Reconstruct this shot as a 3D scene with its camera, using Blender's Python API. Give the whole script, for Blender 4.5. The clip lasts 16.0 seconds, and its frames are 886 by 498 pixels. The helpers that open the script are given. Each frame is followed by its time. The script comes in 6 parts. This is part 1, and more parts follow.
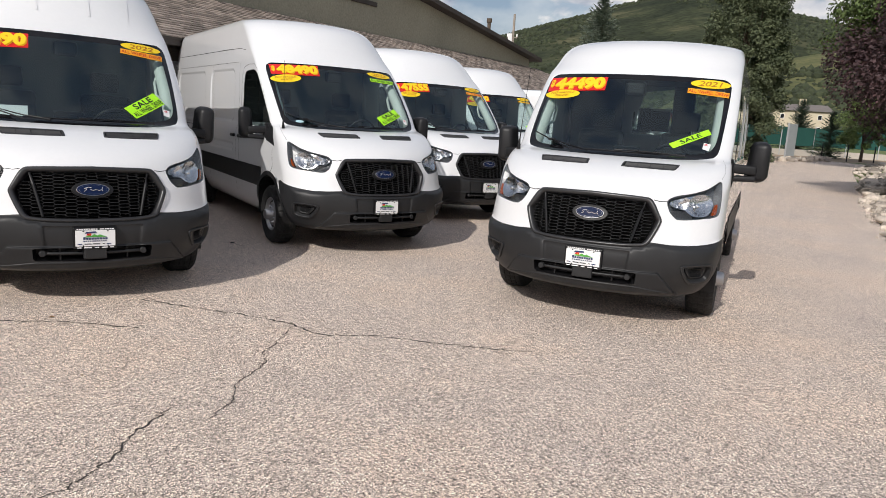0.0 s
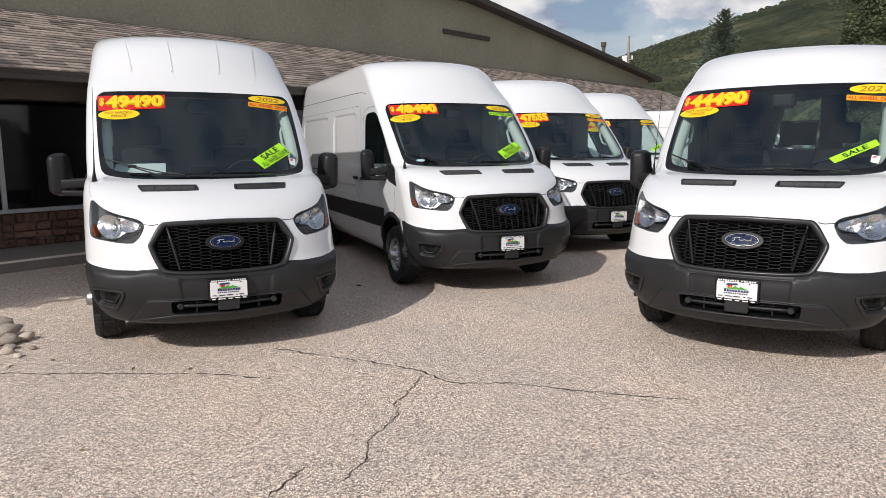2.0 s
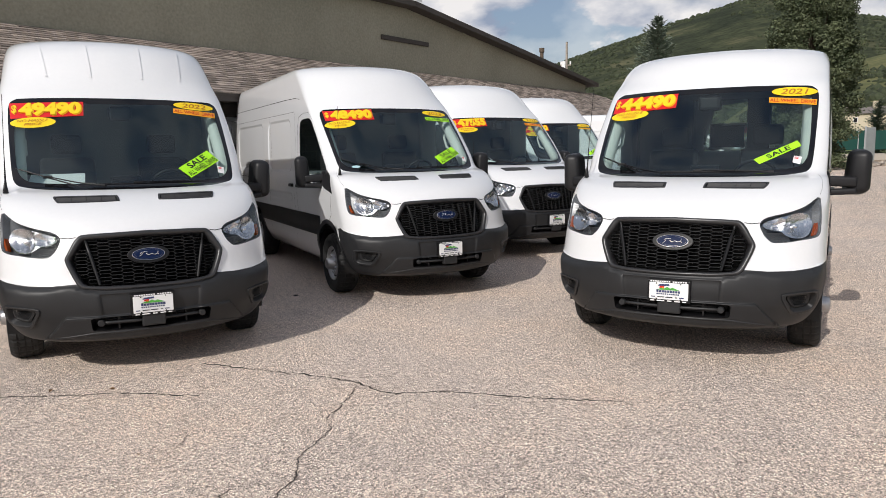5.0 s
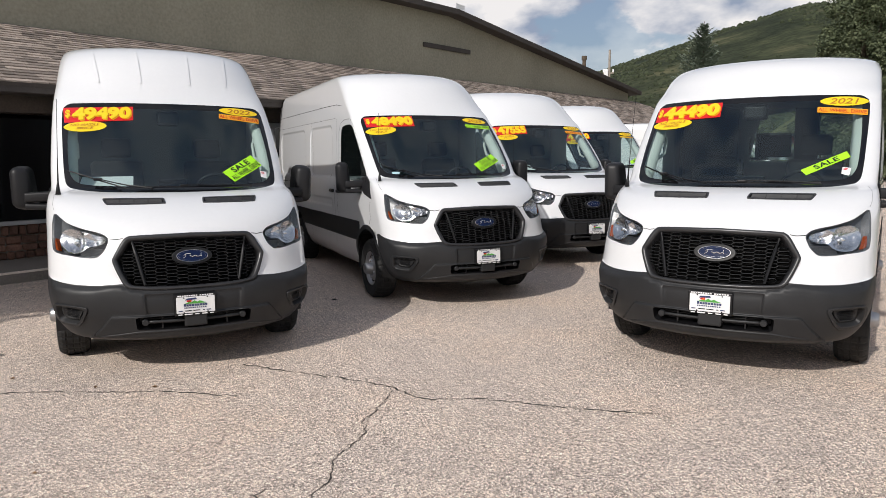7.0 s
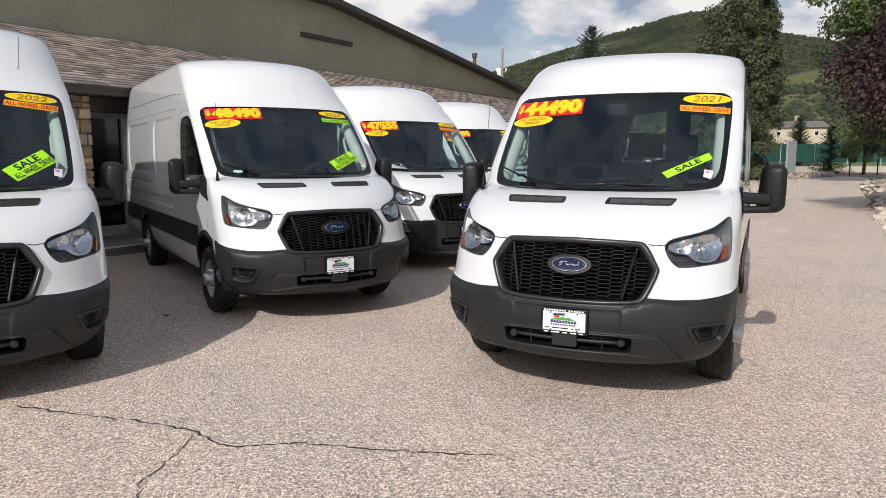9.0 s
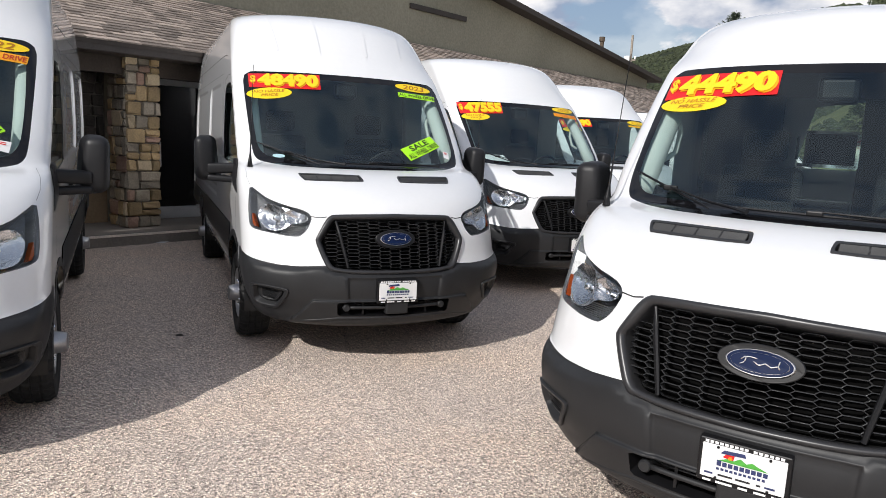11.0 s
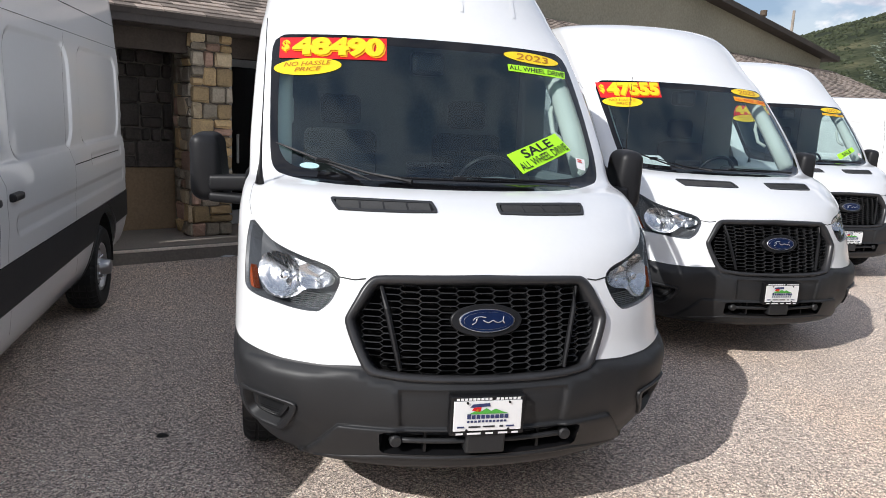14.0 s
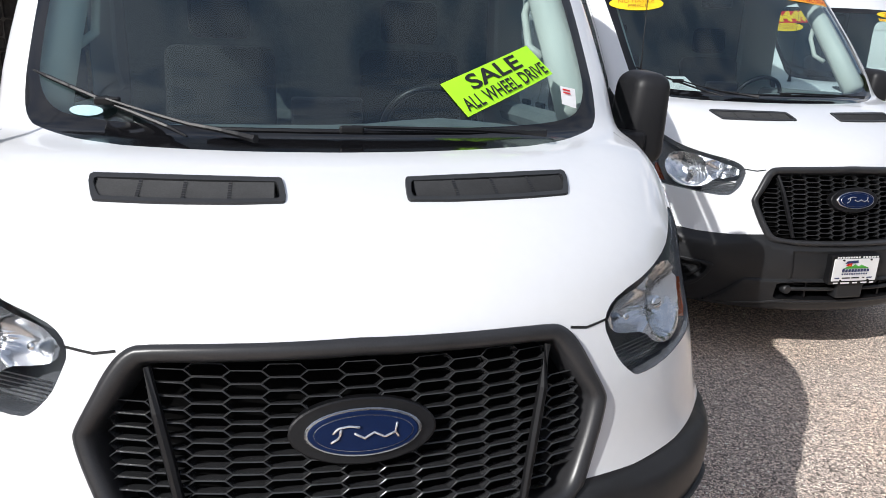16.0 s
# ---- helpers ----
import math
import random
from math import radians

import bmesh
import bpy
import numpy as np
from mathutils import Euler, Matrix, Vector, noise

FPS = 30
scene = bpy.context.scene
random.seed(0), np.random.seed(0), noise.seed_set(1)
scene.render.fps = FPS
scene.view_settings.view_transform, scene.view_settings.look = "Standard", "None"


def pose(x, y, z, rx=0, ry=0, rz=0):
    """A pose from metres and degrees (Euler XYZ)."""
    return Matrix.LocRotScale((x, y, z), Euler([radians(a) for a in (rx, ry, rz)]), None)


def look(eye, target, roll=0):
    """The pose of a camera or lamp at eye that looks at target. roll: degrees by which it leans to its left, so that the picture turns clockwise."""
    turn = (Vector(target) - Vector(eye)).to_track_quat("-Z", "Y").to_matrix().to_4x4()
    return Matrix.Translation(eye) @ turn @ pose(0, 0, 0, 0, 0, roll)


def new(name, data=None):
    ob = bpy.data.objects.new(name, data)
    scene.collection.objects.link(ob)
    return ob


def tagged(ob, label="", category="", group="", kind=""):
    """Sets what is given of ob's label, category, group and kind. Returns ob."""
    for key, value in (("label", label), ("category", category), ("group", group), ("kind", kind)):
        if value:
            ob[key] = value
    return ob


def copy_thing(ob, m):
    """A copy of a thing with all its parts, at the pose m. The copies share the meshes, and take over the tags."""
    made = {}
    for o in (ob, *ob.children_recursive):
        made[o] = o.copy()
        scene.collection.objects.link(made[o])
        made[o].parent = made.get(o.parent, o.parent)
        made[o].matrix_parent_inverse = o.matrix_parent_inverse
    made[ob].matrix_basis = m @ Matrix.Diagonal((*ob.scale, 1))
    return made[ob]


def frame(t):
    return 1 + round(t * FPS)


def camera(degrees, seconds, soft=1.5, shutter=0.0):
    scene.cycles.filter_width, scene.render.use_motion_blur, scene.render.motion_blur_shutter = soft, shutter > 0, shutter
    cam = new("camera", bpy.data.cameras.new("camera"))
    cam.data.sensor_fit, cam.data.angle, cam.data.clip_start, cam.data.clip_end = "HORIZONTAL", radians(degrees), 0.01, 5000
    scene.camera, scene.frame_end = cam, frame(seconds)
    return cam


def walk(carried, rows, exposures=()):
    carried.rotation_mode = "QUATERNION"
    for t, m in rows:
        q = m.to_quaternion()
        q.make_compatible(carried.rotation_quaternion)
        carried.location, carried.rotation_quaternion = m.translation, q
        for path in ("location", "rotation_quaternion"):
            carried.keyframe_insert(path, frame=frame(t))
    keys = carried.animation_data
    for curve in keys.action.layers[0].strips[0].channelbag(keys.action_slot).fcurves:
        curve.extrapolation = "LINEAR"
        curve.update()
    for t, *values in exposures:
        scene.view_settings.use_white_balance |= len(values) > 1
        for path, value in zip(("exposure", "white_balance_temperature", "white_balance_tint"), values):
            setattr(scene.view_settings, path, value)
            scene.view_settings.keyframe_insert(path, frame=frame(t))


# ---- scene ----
cam = camera(63.95, 16.0, soft=0.6)
ROWS = [
    (0, 0, -0, 1.6743, 0.6099, -10.7076, -3.5322),
    (0.5, -0.0193, 0.1888, 1.6823, 1.271, -9.903, -2.1536),
    (1, -0.0854, 0.2795, 1.6845, 4.6811, -9.1944, -0.8744),
    (1.5, -0.1249, 0.2882, 1.6849, 7.9555, -8.9192, -0.2333),
    (2, -0.1053, 0.3036, 1.6852, 9.7228, -8.4433, 0.4516),
    (2.5, -0.0676, 0.3219, 1.6827, 9.2107, -7.6483, 0.8762),
    (3, -0.0457, 0.3289, 1.689, 6.575, -7.0342, 1.0596),
    (3.2, -0.0252, 0.3485, 1.6822, 5.2411, -6.8986, 1.0036),
    (5.3, -0.0242, 0.406, 1.6797, 5.2587, -8.1042, 1.1079),
    (5.5, -0.0225, 0.408, 1.6828, 6.3408, -8.0172, 1.1081),
    (6, -0.0177, 0.3965, 1.6887, 8.3862, -7.6728, 1.043),
    (6.5, -0.0205, 0.3933, 1.6835, 9.104, -7.4801, 0.7453),
    (7, -0.0176, 0.3944, 1.6795, 8.4488, -7.4335, 0.4966),
    (7.5, -0.0035, 0.4168, 1.6789, 6.0188, -7.3269, 0.2581),
    (8, 0.0946, 0.5616, 1.6726, 2.077, -7.1997, 0.1336),
    (8.2, 0.1734, 0.6651, 1.6865, 0.4864, -7.1838, 0.0921),
    (10.3, 0.5083, 2.4648, 1.6875, 2.2447, -8.979, -1.6738),
    (10.5, 0.4918, 2.7058, 1.7008, 4.5028, -9.029, -1.9734),
    (11, 0.4594, 3.2288, 1.7033, 9.8552, -8.9454, -2.9137),
    (11.5, 0.4403, 3.7237, 1.746, 14.0513, -8.6927, -3.7717),
    (12, 0.3717, 4.1929, 1.7588, 16.4064, -8.6377, -3.5055),
    (12.5, 0.3409, 4.6021, 1.7557, 17.7773, -8.5546, -3.0628),
    (13, 0.3102, 4.9459, 1.7713, 18.8959, -8.7822, -2.8276),
    (13.5, 0.1612, 5.2761, 1.7592, 19.6548, -9.4611, -3.009),
    (14, 0.0373, 5.5268, 1.7569, 20.1399, -10.448, -2.8812),
    (14.5, -0.0133, 5.8144, 1.7662, 20.6583, -11.175, -2.6926),
    (15, -0.0544, 6.1201, 1.7562, 20.7616, -12.3257, -2.3077),
    (15.5, -0.164, 6.5657, 1.7458, 20.2296, -13.8781, -1.6665),
    (16, -0.1459, 7.0897, 1.7205, 20.5547, -16.5653, -1.8389),
]
walk(cam, [(t, pose(x, y, z, 90 + pitch, roll, yaw)) for t, x, y, z, yaw, pitch, roll in ROWS],
     [(0.0, 0.08, 6340, 10.5), (8.2, 0.09, 6340, 10.5), (10.3, 0.20, 6260, 10.5), (11.5, 0.32, 6220, 10), (13.0, 0.42, 6160, 10), (16.0, 0.47, 6100, 10)])

# ---- sky and sun ----
SUN = Vector((-0.586, -1.27, 1.0)).normalized()
world = bpy.data.worlds.new("sky")
scene.world = world
world.use_nodes = True
wn, wl = world.node_tree.nodes, world.node_tree.links
wn.clear()
sky = wn.new("ShaderNodeTexSky")
sky.sky_type, sky.sun_disc = "NISHITA", False
sky.sun_elevation, sky.sun_rotation = math.asin(SUN.z), math.atan2(SUN.x, SUN.y)
sky.air_density, sky.dust_density = 1.0, 2.2
w_sky, w_cloud, w_mix, w_out = (wn.new(k) for k in ("ShaderNodeBackground", "ShaderNodeBackground", "ShaderNodeMixShader", "ShaderNodeOutputWorld"))
w_sky.inputs["Strength"].default_value = 0.085
w_co, w_map, w_noise, w_ramp, w_shade, w_tint = (wn.new(k) for k in (
    "ShaderNodeTexCoord", "ShaderNodeMapping", "ShaderNodeTexNoise", "ShaderNodeValToRGB", "ShaderNodeTexNoise", "ShaderNodeValToRGB"))
w_map.inputs["Location"].default_value = (0.35, 0.1, 0.2)
w_sep, w_high, w_less = wn.new("ShaderNodeSeparateXYZ"), wn.new("ShaderNodeMapRange"), wn.new("ShaderNodeMath")
w_high.inputs["From Min"].default_value, w_high.inputs["From Max"].default_value, w_high.inputs["To Max"].default_value = 0.30, 0.62, 0.40
w_less.operation = "SUBTRACT"
w_map.inputs["Scale"].default_value = (1, 1, 1.9)
w_noise.inputs["Scale"].default_value, w_noise.inputs["Detail"].default_value, w_noise.inputs["Roughness"].default_value = 3.9, 10, 0.55
w_ramp.color_ramp.elements[0].position, w_ramp.color_ramp.elements[1].position = 0.425, 0.475
w_shade.inputs["Scale"].default_value, w_shade.inputs["Detail"].default_value = 8.0, 6
w_tint.color_ramp.elements[0].position, w_tint.color_ramp.elements[1].position = 0.38, 0.55
w_tint.color_ramp.elements[0].color, w_tint.color_ramp.elements[1].color = (0.34, 0.40, 0.52, 1), (1.0, 0.96, 0.93, 1)
w_cloud.inputs["Strength"].default_value = 0.84
wl.new(w_co.outputs["Generated"], w_map.inputs["Vector"])
wl.new(w_map.outputs["Vector"], w_noise.inputs["Vector"])
wl.new(w_map.outputs["Vector"], w_shade.inputs["Vector"])
wl.new(w_co.outputs["Generated"], w_sep.inputs["Vector"])
wl.new(w_sep.outputs["Z"], w_high.inputs["Value"])
wl.new(w_noise.outputs["Fac"], w_less.inputs[0])
wl.new(w_high.outputs["Result"], w_less.inputs[1])
wl.new(w_less.outputs[0], w_ramp.inputs["Fac"])
wl.new(w_shade.outputs["Fac"], w_tint.inputs["Fac"])
wl.new(w_tint.outputs["Color"], w_cloud.inputs["Color"])
wl.new(sky.outputs["Color"], w_sky.inputs["Color"])
w_veil = wn.new("ShaderNodeMath")
w_veil.operation = "MAXIMUM"
w_veil.inputs[1].default_value = 0.34
wl.new(w_ramp.outputs["Color"], w_veil.inputs[0])
wl.new(w_veil.outputs[0], w_mix.inputs["Fac"])
wl.new(w_sky.outputs["Background"], w_mix.inputs[1])
wl.new(w_cloud.outputs["Background"], w_mix.inputs[2])
wl.new(w_mix.outputs["Shader"], w_out.inputs["Surface"])
sun = new("sun", bpy.data.lights.new("sun", "SUN"))
sun.data.energy, sun.data.angle, sun.data.color = 3.1, radians(0.55), (1.0, 0.95, 0.88)
sun.matrix_world = look(SUN * 50, (0, 0, 0))

# ---- materials ----
def mat(name, color, rough=0.5, metal=0.0, vary=0.12, scale=6.0, fine=60.0, bump=0.0, spec=0.5, coat=0.0, second=None, rand=0.0):
    """A principled material with colour variation at two scales and fine relief."""
    m = bpy.data.materials.new(name)
    m.use_nodes = True
    n, l = m.node_tree.nodes, m.node_tree.links
    b = n["Principled BSDF"]
    b.inputs["Roughness"].default_value, b.inputs["Metallic"].default_value = rough, metal
    b.inputs["Specular IOR Level"].default_value, b.inputs["Coat Weight"].default_value = spec, coat
    b.inputs["Coat Roughness"].default_value = 0.03
    co = n.new("ShaderNodeTexCoord")
    big, small, mix, ramp = n.new("ShaderNodeTexNoise"), n.new("ShaderNodeTexNoise"), n.new("ShaderNodeMath"), n.new("ShaderNodeValToRGB")
    big.inputs["Scale"].default_value, small.inputs["Scale"].default_value = scale, fine
    big.inputs["Detail"].default_value, small.inputs["Detail"].default_value = 4, 3
    mix.operation = "ADD"
    l.new(co.outputs["Object"], big.inputs["Vector"])
    l.new(co.outputs["Object"], small.inputs["Vector"])
    l.new(big.outputs["Fac"], mix.inputs[0])
    l.new(small.outputs["Fac"], mix.inputs[1])
    half = n.new("ShaderNodeMath")
    half.operation = "MULTIPLY"
    half.inputs[1].default_value = 0.5
    l.new(mix.outputs[0], half.inputs[0])
    c = Vector(color)
    a = second if second else tuple(c * (1 - vary))
    z = color if second else tuple(c * (1 + vary))
    e = ramp.color_ramp.elements
    e[0].position, e[1].position = 0.36, 0.64
    e[0].color, e[1].color = (*[min(v, 1) for v in a], 1), (*[min(v, 1) for v in z], 1)
    l.new(half.outputs[0], ramp.inputs["Fac"])
    out = ramp.outputs["Color"]
    if rand:
        oi, geo, hsv, add, mr = n.new("ShaderNodeObjectInfo"), n.new("ShaderNodeNewGeometry"), n.new("ShaderNodeHueSaturation"), n.new("ShaderNodeMath"), n.new("ShaderNodeMapRange")
        add.operation = "ADD"
        fr = n.new("ShaderNodeMath")
        fr.operation = "FRACT"
        l.new(oi.outputs["Random"], add.inputs[0])
        l.new(geo.outputs["Random Per Island"], add.inputs[1])
        l.new(add.outputs[0], fr.inputs[0])
        mr.inputs["To Min"].default_value, mr.inputs["To Max"].default_value = 1 - rand, 1 + rand
        l.new(fr.outputs[0], mr.inputs["Value"])
        l.new(mr.outputs["Result"], hsv.inputs["Value"])
        l.new(out, hsv.inputs["Color"])
        out = hsv.outputs["Color"]
    l.new(out, b.inputs["Base Color"])
    if bump:
        bp = n.new("ShaderNodeBump")
        bp.inputs["Strength"].default_value, bp.inputs["Distance"].default_value = 0.6, bump
        l.new(half.outputs[0], bp.inputs["Height"])
        l.new(bp.outputs["Normal"], b.inputs["Normal"])
    return m


def glass(name, tint, rough=0.0, base=0.065, rise=0.87):
    """A thin pane: tinted see-through, with a mirror share by Fresnel."""
    m = bpy.data.materials.new(name)
    m.use_nodes = True
    n, l = m.node_tree.nodes, m.node_tree.links
    n.remove(n["Principled BSDF"])
    tr, gl, mx, fr = n.new("ShaderNodeBsdfTransparent"), n.new("ShaderNodeBsdfGlossy"), n.new("ShaderNodeMixShader"), n.new("ShaderNodeLayerWeight")
    pw, sc = n.new("ShaderNodeMath"), n.new("ShaderNodeMath")
    pw.operation, sc.operation = "POWER", "MULTIPLY_ADD"
    pw.inputs[1].default_value, sc.inputs[1].default_value, sc.inputs[2].default_value = 4.4, rise, base
    tr.inputs["Color"].default_value = (*tint, 1)
    gl.inputs["Roughness"].default_value, gl.inputs["Color"].default_value = rough, (0.84, 0.95, 1.0, 1)
    l.new(fr.outputs["Facing"], pw.inputs[0])
    l.new(pw.outputs[0], sc.inputs[0])
    l.new(sc.outputs[0], mx.inputs["Fac"])
    l.new(tr.outputs[0], mx.inputs[1])
    l.new(gl.outputs[0], mx.inputs[2])
    l.new(mx.outputs[0], n["Material Output"].inputs["Surface"])
    return m


PAINT = mat("white_paint", (0.765, 0.77, 0.78), 0.30, 0, 0.012, 1.5, 30, 0, 0.5, 1.0)
PLASTIC = mat("dark_grey_plastic", (0.0185, 0.019, 0.0205), 0.48, 0, 0.22, 4, 350, 0.0006, 0.38)
BLACK = mat("black_plastic", (0.007, 0.007, 0.008), 0.42, 0, 0.2, 8, 200, 0.0003, 0.35)
FRAME = mat("grille_frame_plastic", (0.028, 0.028, 0.030), 0.33, 0, 0.2, 8, 300, 0.0003, 0.45)
COMB = mat("honeycomb_plastic", (0.036, 0.037, 0.039), 0.24, 0, 0.2, 12, 300, 0, 0.6)
# VOID puts the grille's deep shade into colour; the rear dark panel shares it.
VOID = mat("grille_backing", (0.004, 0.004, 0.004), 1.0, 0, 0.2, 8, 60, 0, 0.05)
REFLECTOR = mat("lamp_reflector", (0.70, 0.71, 0.73), 0.20, 1.0, 0.05, 20, 120)
GLOSSBLACK = mat("gloss_black", (0.006, 0.006, 0.007), 0.08, 0, 0.1, 8, 80)
TRIM = mat("mirror_plastic", (0.014, 0.014, 0.0155), 0.45, 0, 0.2, 6, 400, 0.0005, 0.3)
VENTGREY = mat("vent_plastic", (0.028, 0.029, 0.031), 0.5, 0, 0.15, 12, 300, 0, 0.35)
VENTRIB = mat("vent_louvre_plastic", (0.075, 0.076, 0.079), 0.5, 0, 0.15, 12, 300, 0, 0.35)
BADGERIM = mat("dull_chrome", (0.42, 0.43, 0.45), 0.22, 1.0, 0.04)
RUBBER = mat("tyre_rubber", (0.009, 0.009, 0.009), 0.75, 0, 0.3, 12, 120, 0.001)
STEEL = mat("silver_wheel", (0.40, 0.40, 0.41), 0.34, 0.85, 0.08, 10, 120)
CHROME = mat("chrome", (0.86, 0.87, 0.88), 0.07, 1.0, 0.02)
LAMPHOUSE = mat("lamp_housing", (0.085, 0.09, 0.098), 0.3, 0, 0.2, 20, 100)
AMBER = mat("amber_lens", (0.26, 0.05, 0.012), 0.15, 0, 0.08, 30, 200)
BADGEBLUE = mat("badge_blue", (0.005, 0.013, 0.050), 0.35, 0, 0.05, 20, 80, spec=0.15)
INTERIOR = mat("cabin_grey", (0.12, 0.145, 0.15), 0.65, 0, 0.15, 8, 80)
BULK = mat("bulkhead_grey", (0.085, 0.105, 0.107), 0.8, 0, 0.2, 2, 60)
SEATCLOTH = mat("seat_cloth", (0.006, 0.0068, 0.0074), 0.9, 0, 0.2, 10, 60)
LINER = mat("light_cabin_trim", (0.56, 0.58, 0.54), 0.7, 0, 0.05, 6, 120)
GAP = mat("panel_gap", (0.012, 0.012, 0.012), 0.8, 0, 0.1)
SCREEN = glass("windscreen_glass", (0.64, 0.77, 0.76), 0.0, 0.092)
SIDEGLASS = glass("side_glass", (0.78, 0.84, 0.82))
REARGLASS = glass("rear_glass", (0.93, 0.95, 0.94), 0.0, 0.03)
CLEAR = glass("lamp_glass", (0.94, 0.95, 0.96), 0.0, 0.035, 0.22)
RED = mat("sticker_red", (0.62, 0.012, 0.014), 0.4, 0, 0.04, 20, 90)
YELLOW = mat("sticker_yellow", (0.85, 0.60, 0.01), 0.4, 0, 0.03, 20, 90)
ORANGE = mat("sticker_orange", (0.83, 0.36, 0.01), 0.4, 0, 0.03, 20, 90)
LIME = mat("sticker_lime", (0.40, 0.85, 0.015), 0.4, 0, 0.03, 20, 90)
INK = mat("black_ink", (0.01, 0.01, 0.01), 0.5, 0, 0.1)
OCHRE = mat("brown_ink", (0.42, 0.17, 0.01), 0.5, 0, 0.1)
INKRED = mat("red_ink", (0.45, 0.02, 0.01), 0.5, 0, 0.1)
WHITE = mat("white_print", (0.78, 0.78, 0.78), 0.35, 0, 0.02)
GREEN = mat("green_print", (0.08, 0.36, 0.05), 0.4, 0, 0.15, 60, 200)
NAVY = mat("navy_print", (0.03, 0.04, 0.12), 0.4, 0, 0.1)
SKYLABEL = mat("pale_blue_print", (.42, .62, .68), 0.4, 0, 0.1, 40, 160)
PAPER = mat("paper", (0.75, 0.76, 0.76), 0.8, 0, 0.04, 20, 60)


# ---- lettering, made while the scene is still empty ----
def glyphs(text, bold=0.0, shear=0.0):
    """Flat lettering scaled to a unit square."""
    cu = bpy.data.curves.new("lettering", "FONT")
    cu.body, cu.offset, cu.shear = text, bold, shear
    cu.resolution_u = 3
    ob = bpy.data.objects.new("lettering", cu)
    scene.collection.objects.link(ob)
    bpy.context.view_layer.update()
    me = bpy.data.meshes.new_from_object(ob.evaluated_get(bpy.context.evaluated_depsgraph_get()))
    bpy.data.objects.remove(ob)
    v = np.array([tuple(q.co)[:2] for q in me.vertices])
    f = [tuple(p.vertices) for p in me.polygons]
    bpy.data.meshes.remove(me)
    lo, hi = v.min(0), v.max(0)
    return (v - lo) / (hi - lo), f


WORDS = {k: glyphs(*k) for k in [("$", .03, .1), ("NO HASSLE", .008, .3), ("PRICE", .008, .3), ("ALL WHEEL DRIVE", .014, 0), ("SALE", .022, 0), ("I", 0, 0)]
         + [(p, .052, .03) for p in ("49490", "48490", "47555", "44490")] + [(y, .012, .2) for y in ("2021", "2022", "2023")]}


# ---- mesh helpers ----
def link(name, verts, faces, material, parent=None, label="", smooth=False, normals=None):
    me = bpy.data.meshes.new(name)
    me.from_pydata([tuple(v) for v in verts], [], [tuple(f) for f in faces])
    me.materials.append(material)
    if smooth or normals is not None:
        me.polygons.foreach_set("use_smooth", [True] * len(me.polygons))
    if normals is not None:
        me.normals_split_custom_set_from_vertices([tuple(v) for v in normals])
    ob = new(name, me)
    if parent:
        ob.parent = parent
    return tagged(ob, label)


def part(name, bm, material, parent=None, label="", smooth=False):
    """Links a bmesh as one mesh object, under a thing or a part."""
    me = bpy.data.meshes.new(name)
    bm.to_mesh(me)
    bm.free()
    me.materials.append(material)
    if smooth:
        me.polygons.foreach_set("use_smooth", [True] * len(me.polygons))
    ob = new(name, me)
    if parent:
        ob.parent = parent
    return tagged(ob, label)


def thing(name, label, category, m=None, group="", kind=""):
    e = new(name)
    e.empty_display_size = 0.2
    if m is not None:
        e.matrix_basis = m
    return tagged(e, label, category, group, kind)


def box_bm(x0, x1, y0, y1, z0, z1, bevel=0.0, seg=2, bm=None, m=None):
    bm = bm or bmesh.new()
    r = bmesh.ops.create_cube(bm, size=1, matrix=Matrix.Translation(((x0 + x1) / 2, (y0 + y1) / 2, (z0 + z1) / 2)) @ Matrix.Diagonal((x1 - x0, y1 - y0, z1 - z0, 1)))
    if bevel:
        es = list({e for v in r["verts"] for e in v.link_edges})
        g = bmesh.ops.bevel(bm, geom=es, offset=bevel, segments=seg, affect="EDGES", profile=0.5)
        vs = list({v for f in g["faces"] for v in f.verts} | {v for v in r["verts"] if v.is_valid})
    else:
        vs = r["verts"]
    if m is not None:
        bmesh.ops.transform(bm, matrix=m, verts=[v for v in vs if v.is_valid])
    return bm


def lathe(profile, n=32, axis="x"):
    """Verts and faces of a profile of (radius, along) turned round an axis."""
    vs, fs = [], []
    for i in range(n):
        a = 2 * math.pi * i / n
        for r, h in profile:
            p = (h, r * math.cos(a), r * math.sin(a)) if axis == "x" else (r * math.cos(a), r * math.sin(a), h)
            vs.append(p)
    k = len(profile)
    for i in range(n):
        j = (i + 1) % n
        for q in range(k - 1):
            fs.append((i * k + q, i * k + q + 1, j * k + q + 1, j * k + q))
    return vs, fs


def tube(points, radius, n=8):
    """Verts and faces of a round tube along points; radius a number or one for each point."""
    pts = [Vector(p) for p in points]
    rad = [float(r) for r in radius] if isinstance(radius, (list, tuple)) else [float(radius)] * len(pts)
    vs, fs = [], []
    for i, p in enumerate(pts):
        t = (pts[min(i + 1, len(pts) - 1)] - pts[max(i - 1, 0)]).normalized()
        a = t.cross(Vector((0, 0, 1)) if abs(t.z) < 0.9 else Vector((1, 0, 0))).normalized()
        b = t.cross(a)
        for j in range(n):
            w = 2 * math.pi * j / n
            vs.append(p + rad[i] * (math.cos(w) * a + math.sin(w) * b))
    for i in range(len(pts) - 1):
        for j in range(n):
            k = (j + 1) % n
            fs.append((i * n + j, i * n + k, (i + 1) * n + k, (i + 1) * n + j))
    fs.append(tuple(range(n - 1, -1, -1)))
    fs.append(tuple(range((len(pts) - 1) * n, len(pts) * n)))
    return vs, fs


